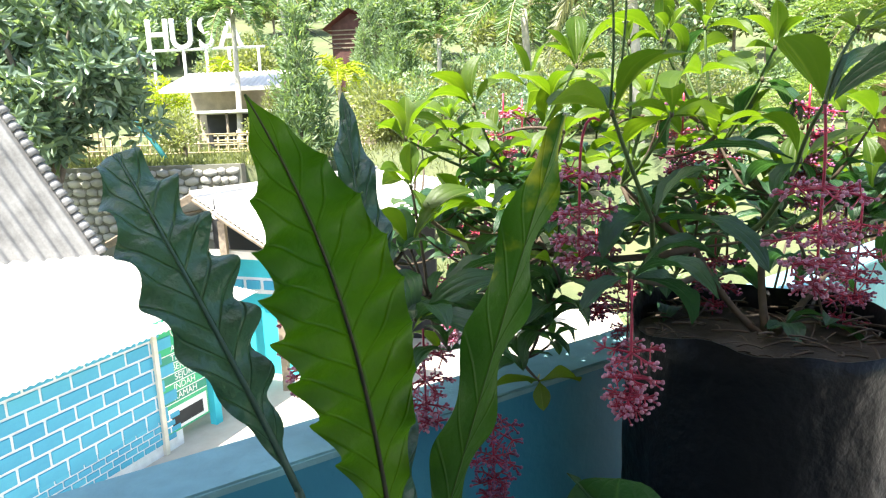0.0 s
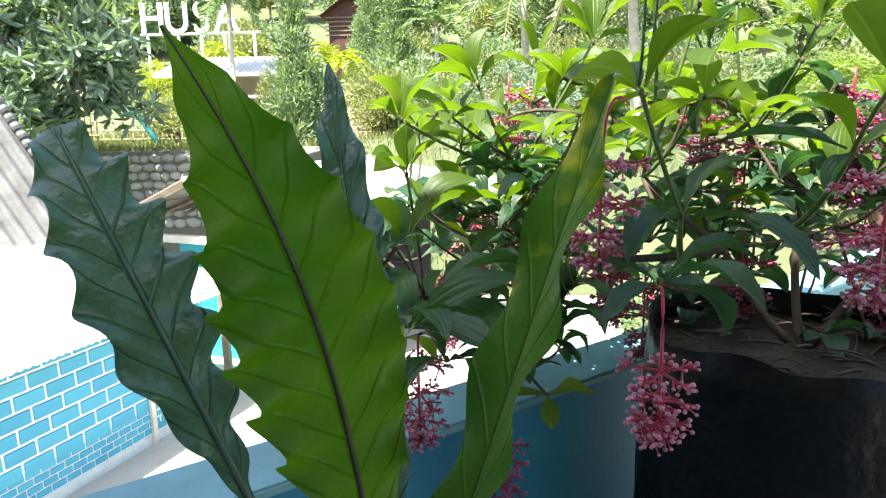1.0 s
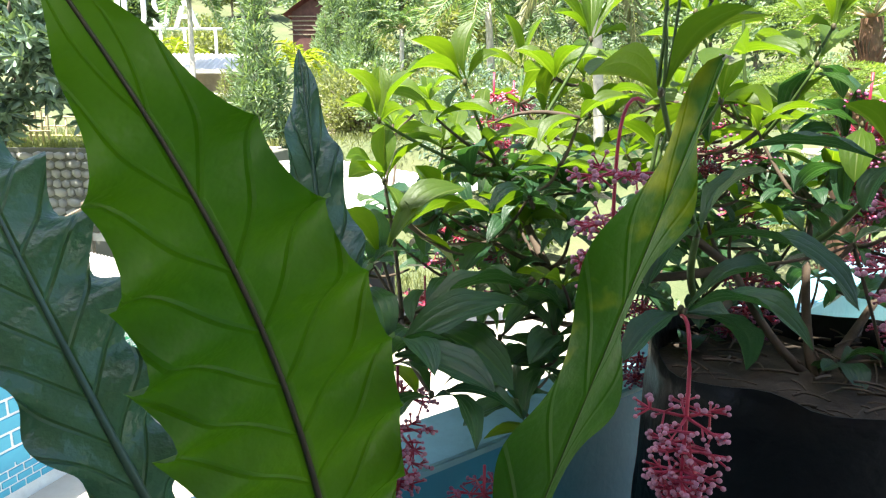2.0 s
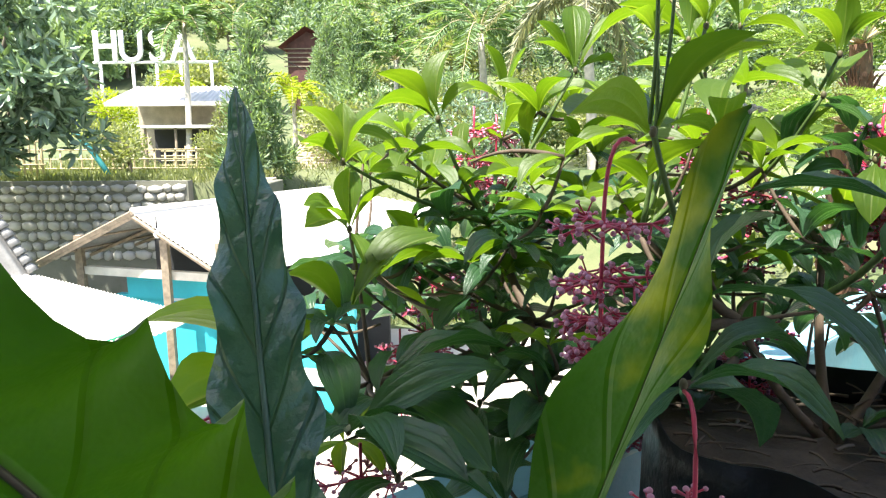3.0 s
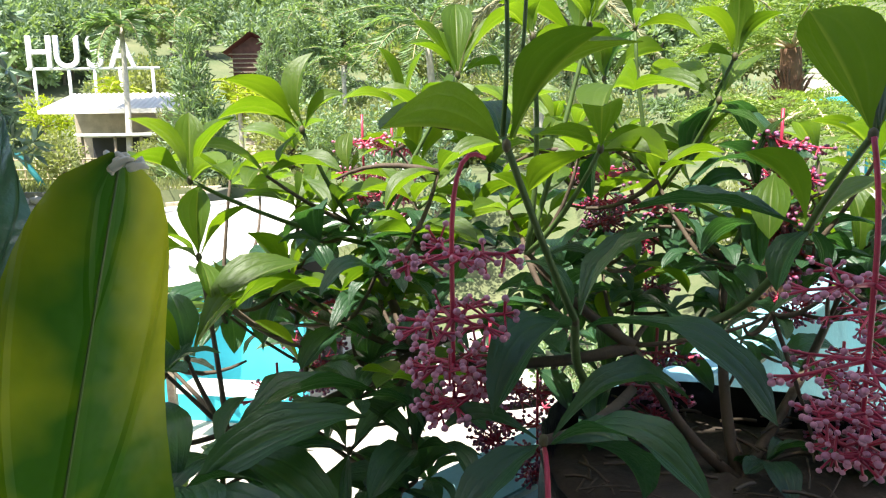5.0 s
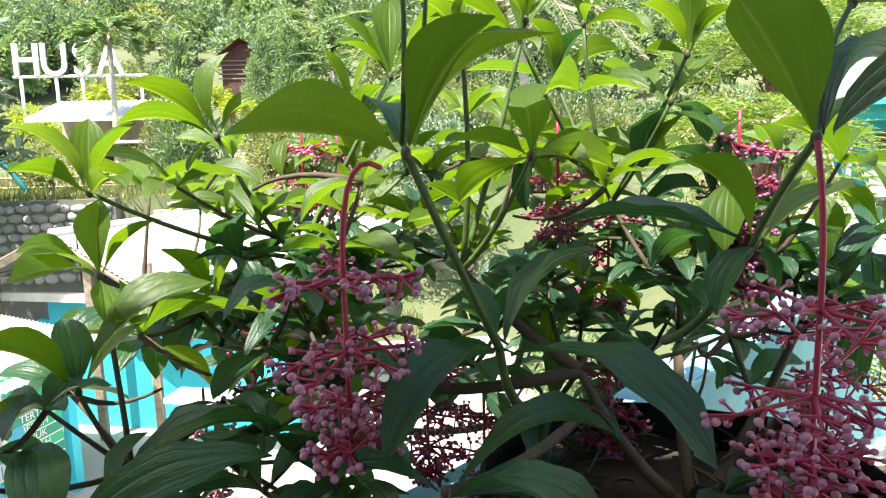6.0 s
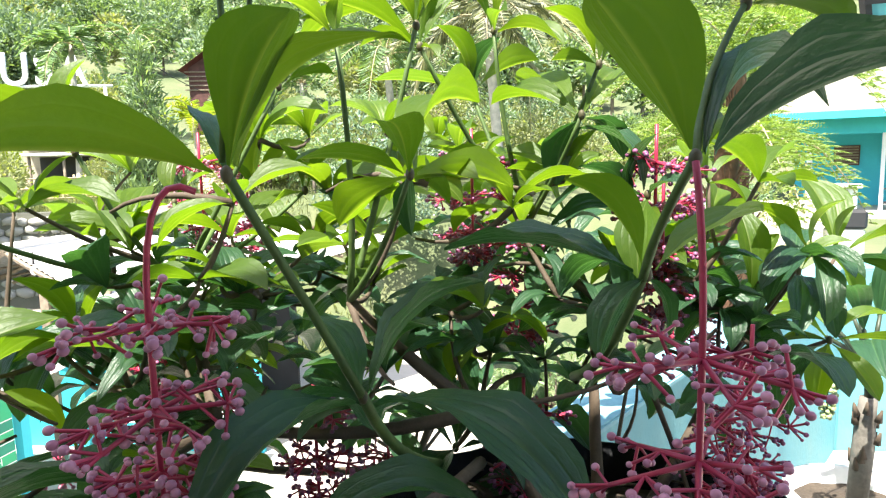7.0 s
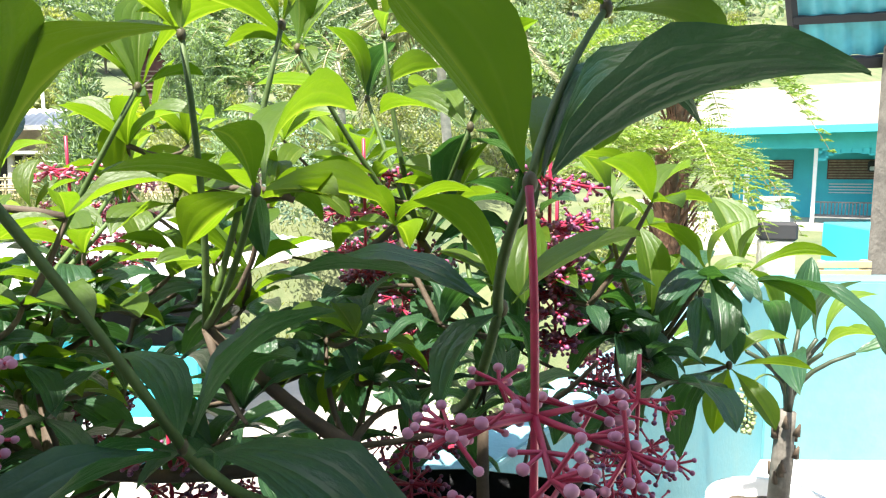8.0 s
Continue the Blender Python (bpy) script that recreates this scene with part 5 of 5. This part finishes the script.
rosette(bush, (-0.024, 0.719, 1.287), [(-0.053, 0.644, 1.292, 0.34, 0), (0.101, 0.763, 1.321, 0.28, 0), (0.067, 0.655, 1.279, 0.36, 0), (-0.051, 0.776, 1.333, 0.40, 0), (0.019, 0.641, 1.299, 0.34, 0), (0.036, 0.710, 1.300, 0.30, 0)])
rosette(bush, (0.303, 0.932, 1.609), [(0.224, 0.909, 1.639, 0.36, 1), (0.301, 0.921, 1.671, 0.40, 1), (0.339, 0.933, 1.653, 0.36, 1), (0.254, 0.906, 1.604, 0.30, 1), (0.315, 0.908, 1.596, 0.30, 1)])
rosette(bush, (0.371, 0.968, 1.628), [(0.338, 0.973, 1.672, 0.36, 1), (0.391, 0.950, 1.673, 0.36, 1), (0.421, 0.925, 1.608, 0.30, 1), (0.372, 0.922, 1.635, 0.30, 1)])
rosette(bush, (0.644, 0.892, 1.358), [(0.615, 0.867, 1.312, 0.36, 1), (0.652, 0.843, 1.321, 0.34, 1), (0.705, 0.869, 1.357, 0.26, 1), (0.576, 0.849, 1.302, 0.36, 0), (0.695, 0.885, 1.379, 0.28, 1), (0.600, 0.896, 1.358, 0.30, 1)])
rosette(bush, (0.692, 0.949, 1.421), [(0.773, 0.862, 1.362, 0.20, 0), (0.737, 0.906, 1.392, 0.28, 1), (0.696, 1.004, 1.491, 0.50, 1), (0.752, 0.904, 1.443, 0.30, 1), (0.707, 0.945, 1.468, 0.30, 1)])
rosette(bush, (0.584, 0.915, 1.390), [(0.580, 0.933, 1.472, 0.30, 1), (0.523, 0.914, 1.401, 0.30, 0), (0.630, 0.947, 1.444, 0.30, 1), (0.580, 0.879, 1.346, 0.30, 0)])
rosette(bush, (0.239, 0.832, 1.598), [(0.207, 0.801, 1.614, 0.34, 1), (0.244, 0.827, 1.625, 0.40, 1), (0.217, 0.825, 1.608, 0.30, 1)])
rosette(bush, (0.294, 0.865, 1.612), [(0.273, 0.849, 1.632, 0.40, 1), (0.316, 0.868, 1.643, 0.36, 1), (0.292, 0.867, 1.645, 0.40, 1)])
rosette(bush, (0.363, 1.038, 1.584), [(0.326, 1.012, 1.642, 0.40, 1), (0.358, 1.033, 1.628, 0.45, 1), (0.433, 1.045, 1.615, 0.40, 1), (0.265, 1.019, 1.593, 0.36, 1), (0.386, 1.009, 1.630, 0.40, 0)])
rosette(bush, (0.023, 0.945, 1.381), [(-0.008, 0.911, 1.439, 0.40, 1), (0.047, 0.954, 1.434, 0.36, 1), (0.003, 0.893, 1.339, 0.40, 0), (0.076, 0.904, 1.371, 0.30, 0)])
rosette(bush, (0.203, 0.987, 1.495), [(0.185, 0.967, 1.536, 0.40, 1), (0.236, 0.987, 1.533, 0.40, 1), (0.164, 0.944, 1.473, 0.40, 1), (0.243, 0.965, 1.469, 0.40, 0)])
rosette(bush, (0.431, 0.689, 1.588), [(0.406, 0.674, 1.599, 0.40, 1), (0.500, 0.694, 1.593, 0.30, 1), (0.450, 0.698, 1.606, 0.40, 1), (0.495, 0.702, 1.574, 0.34, 1)])
rosette(bush, (0.437, 0.966, 1.462), [(0.355, 0.960, 1.463, 0.30, 1), (0.442, 0.965, 1.540, 0.36, 1), (0.455, 0.934, 1.464, 0.36, 0), (0.401, 0.932, 1.400, 0.36, 0)])
rosette(bush, (0.465, 0.893, 1.467), [(0.478, 0.874, 1.536, 0.40, 0), (0.419, 0.887, 1.511, 0.40, 0), (0.471, 0.853, 1.470, 0.36, 1), (0.391, 0.877, 1.461, 0.30, 0), (0.450, 0.858, 1.401, 0.30, 0)])
rosette(bush, (0.152, 1.024, 1.491), [(0.172, 1.007, 1.567, 0.40, 1), (0.209, 1.036, 1.536, 0.36, 1), (0.126, 0.996, 1.522, 0.36, 1), (0.179, 0.986, 1.458, 0.40, 1)])
rosette(bush, (0.473, 0.881, 1.488), [(0.425, 0.909, 1.541, 0.36, 0), (0.488, 0.848, 1.498, 0.45, 0), (0.392, 0.879, 1.473, 0.36, 0), (0.449, 0.843, 1.430, 0.40, 1)])

# stems between the nodes
HUBS = [(0.33, 0.84, 1.34), (0.14, 0.87, 1.33), (-0.02, 0.84, 1.28), (0.44, 0.90, 1.40), (0.24, 0.86, 1.42), (0.57, 0.93, 1.33), (0.10, 0.95, 1.42), (0.40, 0.97, 1.46)]
FOOT = (0.42, 0.82, 1.22)


def limb(a, b, r0, r1, material, label="", sag=0.02, name="branch"):
    a, b = Vector(a), Vector(b)
    m = (a + b) / 2 + Vector((0, 0, -sag)) + Vector((LR.uniform(-0.012, 0.012), LR.uniform(-0.012, 0.012), 0))
    pts = bez(a, m, b, 7)
    part(name, tube(pts, [r0 + (r1 - r0) * i / 6 for i in range(7)], 8), material, bush, label)


for i, h in enumerate(HUBS):
    src = FOOT if i in (0, 3, 5) else HUBS[{1: 0, 2: 1, 4: 0, 6: 1, 7: 3}[i]]
    limb(src, h, 0.0055, 0.0038, M_twig, "bare grey-brown branch")
limb((0.205, 0.640, 1.354), (0.33, 0.84, 1.30), 0.003, 0.0045, M_twig)
limb((0.247, 0.729, 1.396), (0.30, 0.84, 1.30), 0.003, 0.0045, M_stem)
limb((0.247, 0.729, 1.396), (0.193, 0.687, 1.515), 0.0026, 0.0022, M_stem, "straight green stem", 0.0, "stem")
limb((0.381, 0.639, 1.517), (0.388, 0.700, 1.458), 0.0020, 0.0024, M_stem, "", 0.0, "stem")
limb((0.388, 0.700, 1.458), (0.40, 0.84, 1.36), 0.0024, 0.0038, M_stem)
limb((0.381, 0.639, 1.517), (0.431, 0.689, 1.588), 0.0018, 0.0015, M_stem, "", 0.0, "stem")
limb((0.191, 0.689, 1.520), (0.186, 0.700, 1.70), 0.0015, 0.0012, M_stem, "", 0.0, "stem")
limb((0.197, 0.689, 1.520), (0.210, 0.715, 1.70), 0.0013, 0.0010, M_stem, "", 0.0, "stem")
special = {(0.193, 0.687, 1.515), (0.247, 0.729, 1.396), (0.205, 0.640, 1.354), (0.381, 0.639, 1.517), (0.390, 0.700, 1.460), (0.431, 0.689, 1.588)}
for n in list(NODES):
    if tuple(n) in special:
        continue
    h = min(HUBS, key=lambda q: (Vector(q) - Vector(n)).length + (0.3 if q[2] > n[2] - 0.03 else 0))
    limb(h, n, 0.0026, 0.0017, M_stem if n[2] > 1.45 else M_twig, "", 0.01, "stem")

# leaves deeper in the shrub
FR = random.Random(31)
deep = thing("berry_shrub", "dense dark green shrub growing behind the grow bag against the parapet", "shrub", at=(0.5, 1.02, 1.2))
GROUND_STEMS = ((0.30, 1.06, 1.20), (0.12, 1.0, 1.24), (0.52, 1.05, 1.2), (0.36, 1.12, 1.34), (0.14, 1.1, 1.38))


NET, NET_DEEP = [Vector(h) for h in HUBS], [Vector(g) for g in GROUND_STEMS]


def twig_to(plant, net, n, r=0.0024):
    """A crooked twig to n from the nearest point of the net that lies lower or level."""
    g = min(net, key=lambda q: (q - n).length + (0.2 if q.z > n.z + 0.02 else 0))
    m = (g + n) / 2 + Vector((FR.uniform(-0.014, 0.014), FR.uniform(-0.014, 0.014), FR.uniform(-0.02, 0.004)))
    part("stem", tube(bez(g, m, n, 6), [r, r * 0.95, r * 0.88, r * 0.8, r * 0.7, r * 0.6], 6), M_twig, plant)
    net.append(n)


def spray(plant, n, count, length, wide, young, low, high):
    """A small whorl of leaves at the end of a twig."""
    a0 = FR.uniform(0, 6.28)
    for i in range(count):
        a = a0 + 6.283 * i / count + FR.uniform(-0.35, 0.35)
        el = FR.uniform(low, high)
        put_leaf(plant, n, n + Vector((math.cos(a) * math.cos(el), math.sin(a) * math.cos(el), math.sin(el))) * FR.uniform(*length), FR.uniform(*wide), young)


for k in range(98):
    n = Vector((FR.uniform(-0.06, 0.76), FR.uniform(0.93, 1.24), FR.uniform(1.22, 1.56)))
    if n.x > 0.55 and n.z > 1.42 or n.x > 0.56 and n.z < 1.37:
        continue
    yng = n.z > 1.45
    spray(deep, n, 4 + FR.randrange(3), (0.042, 0.08), (0.34, 0.5), 1 if yng else 0, 0.1 if yng else -0.6, 0.8 if yng else 0.4)
    twig_to(deep, NET_DEEP, n)

# darker lower leaves among the branches
for k in range(57):
    n = Vector((FR.uniform(-0.05, 0.66), FR.uniform(0.77, 0.95), FR.uniform(1.24, 1.45)))
    if k > 42:
        n = Vector((FR.uniform(-0.10, 0.17), FR.uniform(0.74, 0.93), FR.uniform(1.19, 1.36)))
    if n.x > 0.56 and n.z < 1.37 or n.x < 0.08 and n.z < 1.30 and k % 2:
        continue
    spray(bush, n, 4 + FR.randrange(2), (0.032, 0.066), (0.36, 0.52), 0 if FR.random() < 0.8 else 1, -0.7, 0.4)
    twig_to(bush, NET, n)
for k in range(42):
    n = Vector((FR.uniform(-0.02, 0.64), FR.uniform(0.84, 1.02), FR.uniform(1.34, 1.51)))
    spray(bush, n, 4 + FR.randrange(2), (0.038, 0.07), (0.36, 0.5), 1 if n.z > 1.44 or FR.random() < 0.3 else 0, -0.5, 0.7)
    twig_to(bush, NET, n)

# bare crooked twigs through the lower half
for k in range(22):
    h = NET[FR.randrange(len(NET))]
    e = h + Vector((FR.uniform(-0.09, 0.09), FR.uniform(-0.06, 0.06), FR.uniform(-0.05, 0.07)))
    limb(h, e, 0.0030, 0.0012, M_twig, "", FR.uniform(-0.03, 0.03), "twig")
for a, b in (((0.30, 1.06, 1.20), (0.36, 1.12, 1.34)), ((0.12, 1.0, 1.24), (0.14, 1.1, 1.38)), ((0.42, 0.95, 1.17), (0.30, 1.06, 1.20)), ((0.42, 0.95, 1.17), (0.52, 1.05, 1.2)), ((0.30, 1.06, 1.20), (0.12, 1.0, 1.24))):
    part("branch", tube(bez(a, (Vector(a) + Vector(b)) / 2 - Vector((0, 0, 0.02)), b, 6), 0.0042, 7), M_twig, deep)

# berry panicles
W4 = [(0.0, 1.0), (0.036, 0.9), (0.066, 0.7), (0.088, 0.45)]
berry_cluster("panicle", bush, (0.159, 0.677, 1.453), [(0.0, 1.0), (0.038, 1.0), (0.066, 0.75), (0.088, 0.5)], 0.030, 1, stalk_from=(0.180, 0.685, 1.508), spokes=5)
berry_cluster("panicle", bush, (0.379, 0.626, 1.439), [(0.0, 1.0), (0.042, 0.95), (0.072, 0.7), (0.095, 0.4)], 0.036, 2, stalk_from=(0.380, 0.637, 1.516), spokes=5, loop=-0.03)
berry_cluster("panicle", bush, (0.197, 0.592, 1.290), [(0.0, 1.0), (0.024, 0.72), (0.042, 0.6), (0.056, 0.4)], 0.025, 3, stalk_from=(0.205, 0.638, 1.350), spokes=4, berry=0.0020)
berry_cluster("panicle", bush, (-0.017, 0.733, 1.240), W4, 0.030, 4, M_berry)
berry_cluster("panicle", bush, (0.064, 0.719, 1.148), W4, 0.026, 5, M_berry_dark)
berry_cluster("panicle", bush, (0.356, 1.004, 1.517), W4, 0.032, 6, M_berry_dark, spokes=7)
berry_cluster("panicle", bush, (0.398, 0.970, 1.448), W4, 0.030, 7, M_berry_dark)
berry_cluster("panicle", bush, (0.038, 1.020, 1.342), W4, 0.028, 8, M_berry_dark)
berry_cluster("panicle", bush, (0.001, 0.965, 1.267), W4, 0.026, 9, M_berry)
berry_cluster("panicle", bush, (-0.154, 0.711, 1.292), W4, 0.026, 10, M_berry)
berry_cluster("panicle", bush, (0.509, 0.794, 1.374), W4, 0.028, 11, M_berry_dark, spokes=3, berry=0.0017)
berry_cluster("panicle", bush, (0.527, 0.846, 1.304), W4, 0.026, 12, M_berry_dark, spokes=3, berry=0.0017)
berry_cluster("panicle", bush, (0.126, 1.157, 1.514), W4, 0.024, 13, M_berry)
berry_cluster("panicle", bush, (0.582, 1.010, 1.399), W4, 0.030, 14, M_berry_dark)
berry_cluster("panicle", bush, (0.092, 1.090, 1.522), W4, 0.030, 15, M_berry)
berry_cluster("panicle", bush, (0.487, 0.897, 1.513), W4, 0.032, 16, M_berry_dark)
berry_cluster("panicle", bush, (0.380, 0.910, 1.309), W4, 0.028, 17, M_berry_dark)
berry_cluster("panicle", bush, (0.266, 0.931, 1.265), W4, 0.026, 18, M_berry_dark)
berry_cluster("panicle", bush, (0.210, 0.876, 1.332), W4, 0.026, 19, M_berry_dark)
berry_cluster("panicle", bush, (0.106, 1.072, 1.335), W4, 0.030, 20, M_berry_dark)
berry_cluster("panicle", bush, (0.489, 0.887, 1.478), W4, 0.022, 21, M_berry_dark)


# ---------- wavy-leaved plant ----------
wavy = thing("wavy_leaf_plant", "potted plant with long upright wavy-edged leaves", "plant", at=(-0.04, 0.47, FLOOR))


def wave_leaf(foot, ctrl, tip, half, face, material, rib, waves, amp, seed, label, skew=0.0, close=0.0, widest=0.42, rib_r=0.0035, point=0.8, base=0.62, quilt=0.10, ruf=0.10):
    """A strap-shaped blade with ruffled edges on a curved midrib; face: the way its upper side looks."""
    foot, ctrl, tip = Vector(foot), Vector(ctrl), Vector(tip)
    face = Vector(face).normalized()
    rng = random.Random(seed)
    rows, cols = 90, 14
    ph = [rng.uniform(0, 6.28), rng.uniform(0, 6.28)]
    vs, uvs, fs, mid = [], [], [], []
    for j in range(rows + 1):
        s = j / rows
        p = (1 - s) ** 2 * foot + 2 * s * (1 - s) * ctrl + s * s * tip
        t = (2 * (1 - s) * (ctrl - foot) + 2 * s * (tip - ctrl)).normalized()
        n = (face - t * t.dot(face)).normalized()
        b = t.cross(n)
        w = half * (math.sin(math.pi * min(1, s ** (math.log(0.5) / math.log(1 - widest)))) ** (base if s < 1 - widest else point))
        w = max(w, 0.003 if s < 0.97 else 0.0006)
        mid.append(p)
        for i in range(cols + 1):
            u = i / cols * 2 - 1
            k = ph[0] if u < 0 else ph[1]
            ruffle = math.sin(2 * math.pi * waves * s + k + 0.8 * math.sin(5 * s + k))
            ww = w * (1 + ruf * ruffle * abs(u) ** 2)
            z = amp * abs(u) ** 2.2 * math.sin(2 * math.pi * waves * s + k + 1.2) * min(1, w / half * 1.4)
            z += close * abs(u) * w + skew * u * w
            dip = quilt * w * math.sin(2 * math.pi * (waves * s - 0.25 * abs(u))) * abs(u) * (1 - 0.5 * abs(u))
            vs.append(p + b * (u * ww) + n * (z + dip) + t * (abs(u) * w * 0.25))
            uvs.append((i / cols, s))
    c = cols + 1
    for j in range(rows):
        for i in range(cols):
            fs.append((j * c + i, j * c + i + 1, (j + 1) * c + i + 1, (j + 1) * c + i))
    leaf = part("leaf", uv_mesh("leaf", vs, fs, uvs, material), material, wavy, label)
    part("midrib", tube(mid[::3], [rib_r * (1 - 0.85 * k / (len(mid[::3]) - 1)) for k in range(len(mid[::3]))], 8), rib, leaf, "thick midrib")
    crown = Vector((-0.04, 0.47, 0.97))
    part("petiole", tube(bez(crown, (crown + foot) / 2 + Vector((0, 0, 0.02)), foot, 6), rib_r * 1.1, 8), rib, wavy)


wave_leaf((-0.108, 0.50, 1.20), (-0.141, 0.44, 1.377), (-0.272, 0.566, 1.495), 0.037, (0.6, -0.75, 0.35), M_wave_sheen, M_rib_blue, 7.5, 0.014, 1, "dark blue-green leaf with ruffled edges, sky sheen in its colour", quilt=0.3, ruf=0.15, point=0.36, widest=0.42, base=1.15)
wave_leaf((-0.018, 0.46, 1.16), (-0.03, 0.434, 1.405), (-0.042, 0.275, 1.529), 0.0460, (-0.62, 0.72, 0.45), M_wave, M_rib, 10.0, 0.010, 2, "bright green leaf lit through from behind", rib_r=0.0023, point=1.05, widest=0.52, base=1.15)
wave_leaf((-0.02, 0.52, 1.10), (-0.04, 0.555, 1.337), (-0.086, 0.683, 1.546), 0.029, (0.1, -1.0, 0.25), M_wave_sheen, M_rib_blue, 7.0, 0.011, 3, "dark blue-green pointed leaf, sky sheen in its colour", quilt=0.26, ruf=0.17, widest=0.5, point=0.8)
wave_leaf((-0.01, 0.42, 1.10), (0.06, 0.37, 1.36), (0.106, 0.357, 1.5165), 0.019, (-0.5, 0.8, 0.4), M_wave_yel, M_rib_green, 5.0, 0.006, 4, "narrow leaf yellowing towards its tip", close=0.3, point=0.52, widest=0.45, rib_r=0.0006, ruf=0.13)
DT = random.Random(12)
fray = []
for k in range(9):
    p = Vector((0.1062, 0.3569, 1.5160)) + Vector((DT.uniform(-0.0012, 0.0012), DT.uniform(-0.0005, 0.0005), DT.uniform(-0.0006, 0.0004)))
    d = Vector((DT.uniform(-0.0010, 0.0022), DT.uniform(-0.0006, 0.0006), DT.uniform(-0.0008, 0.0010)))
    fray.append(tube(bez(p, p + d * 0.6 + Vector((0, 0, 0.0004)), p + d, 5), [0.00035, 0.0004, 0.0003, 0.00025, 0.0001], 6))
part("dry_tip", join(*fray), M_cream, wavy, "dried pale frayed leaf tip")
part("pot", bag_body(-0.04, 0.45, FLOOR, 0.93, 0.11, 5), M_black, wavy, "black plastic pot")
part("soil", soil_disc(-0.04, 0.45, 0.90, 0.105, 2), M_soil, wavy)


# ---------- potted cane plant by the end wall ----------
M_canestalk = mat("dark_leaf_stalk", (0.035, 0.05, 0.025), 0.5, var=0.4, scale=40)


def cane_plant():
    pot = thing("white_pot", "round white plastic flowerpot on the terrace floor", "pot", at=(1.20, 1.50, FLOOR))
    rows = [(0.08, FLOOR), (0.105, 0.74), (0.120, 0.822), (0.128, 0.827), (0.128, 0.847), (0.115, 0.847), (0.108, 0.79), (0.0, 0.79)]
    vs, fs = [], []
    for r, z in rows:
        for i in range(36):
            a = 2 * math.pi * i / 36
            vs.append((1.20 + max(r, 0.001) * math.cos(a), 1.50 + max(r, 0.001) * math.sin(a), z))
    for j in range(len(rows) - 1):
        for i in range(36):
            fs.append((j * 36 + i, j * 36 + (i + 1) % 36, (j + 1) * 36 + (i + 1) % 36, (j + 1) * 36 + i))
    part("pot_body", (vs, fs), M_pot, pot)
    part("soil", soil_disc(1.20, 1.50, 0.812, 0.110, 4), M_soil, pot)
    t = thing("cane_plant", "cane plant with scarred brown stem and strap leaves", "plant", at=(1.21, 1.50, 0.86))
    part("stem", tube([(1.205, 1.50, 0.82), (1.212, 1.50, 0.94), (1.218, 1.505, 1.0), (1.222, 1.505, 1.04)], [0.019, 0.020, 0.018, 0.016], 12), M_oldwood, t, "scarred brown cane")
    rng = random.Random(3)
    for k in range(16):
        z = 0.89 + 0.009 * k
        a = rng.uniform(0, 6.28)
        p = Vector((1.215 + 0.02 * math.cos(a), 1.50 + 0.02 * math.sin(a), z))
        part("scale", tube([p, p + Vector((0.006 * math.cos(a), 0.006 * math.sin(a), 0.025))], [0.008, 0.002], 5), M_twig, t)
    top = Vector((1.222, 1.505, 1.04))
    for k in range(13):
        a = 2.4 * k + 0.5
        e = Vector((math.cos(a) * (0.05 + 0.016 * k), math.sin(a) * (0.05 + 0.012 * k), 0.20 - 0.006 * k))
        q = top + e * 0.55 + Vector((0, 0, 0.05))
        part("leaf_stalk", tube(bez(top, top + Vector((0, 0, 0.08)), q, 6), [0.008, 0.007, 0.006, 0.005, 0.0045, 0.004], 6), M_canestalk, t)
        put_leaf(t, q, q + e * 0.85 + Vector((0, 0, -0.03 - 0.006 * k)), 0.34, k % 2)
    # a hanging spike of pale buds on a bent stalk
    a, b = Vector(SPIKE[0]), Vector(SPIKE[1])
    st = part("flower_stalk", tube(bez(top + Vector((-0.02, 0, 0.06)), a + Vector((0.03, 0, 0.05)), a, 7) + [b], 0.002, 6), M_stem, t)
    vs, fs = [], []
    for k in range(90):
        h = rng.random()
        w, r = rng.uniform(0, 6.28), 0.022 * (1 - 0.6 * h) * rng.uniform(0.6, 1.0)
        c = a.lerp(b, h) + Vector((r * math.cos(w), r * math.sin(w), 0))
        bm = bmesh.new()
        bmesh.ops.create_icosphere(bm, subdivisions=1, radius=0.0045 * rng.uniform(0.7, 1.2), matrix=Matrix.Translation(c))
        o = len(vs)
        bm.verts.index_update()
        vs.extend(v.co.copy() for v in bm.verts)
        fs.extend(tuple(v.index + o for v in f.verts) for f in bm.faces)
        bm.free()
    part("flower_bud", (vs, fs), M_budpale, st, "pale yellow-green hanging buds", kind="stuff")


M_budpale = mat("pale_bud", (0.42, 0.48, 0.24), 0.6, scale=60, col2=(0.20, 0.28, 0.10), island=0.6)
SPIKE = ((1.096, 1.46, 1.108), (1.098, 1.46, 1.024))
cane_plant()


# ---------- pale trailing plant and low leaves by the parapet ----------
def low_leaf_plant():
    t = thing("low_leaf_plant", "low plant with broad pale green leaves beside the bag", "plant", at=(0.162, 0.473, FLOOR))
    c = Vector((0.162, 0.473, 1.145))
    part("stem", tube([(c.x, c.y, FLOOR), c + Vector((0, 0, -0.2)), c], [0.01, 0.008, 0.005], 8), M_stem, t)
    for tip, r in (((0.161, 0.461, 1.236), 0.85), ((0.123, 0.485, 1.226), 0.16), ((0.127, 0.489, 1.159), 0.5), ((0.201, 0.470, 1.189), 0.6)):
        put_leaf(t, c, tip, r, 0, 0.0)


low_leaf_plant()


stone_wall()
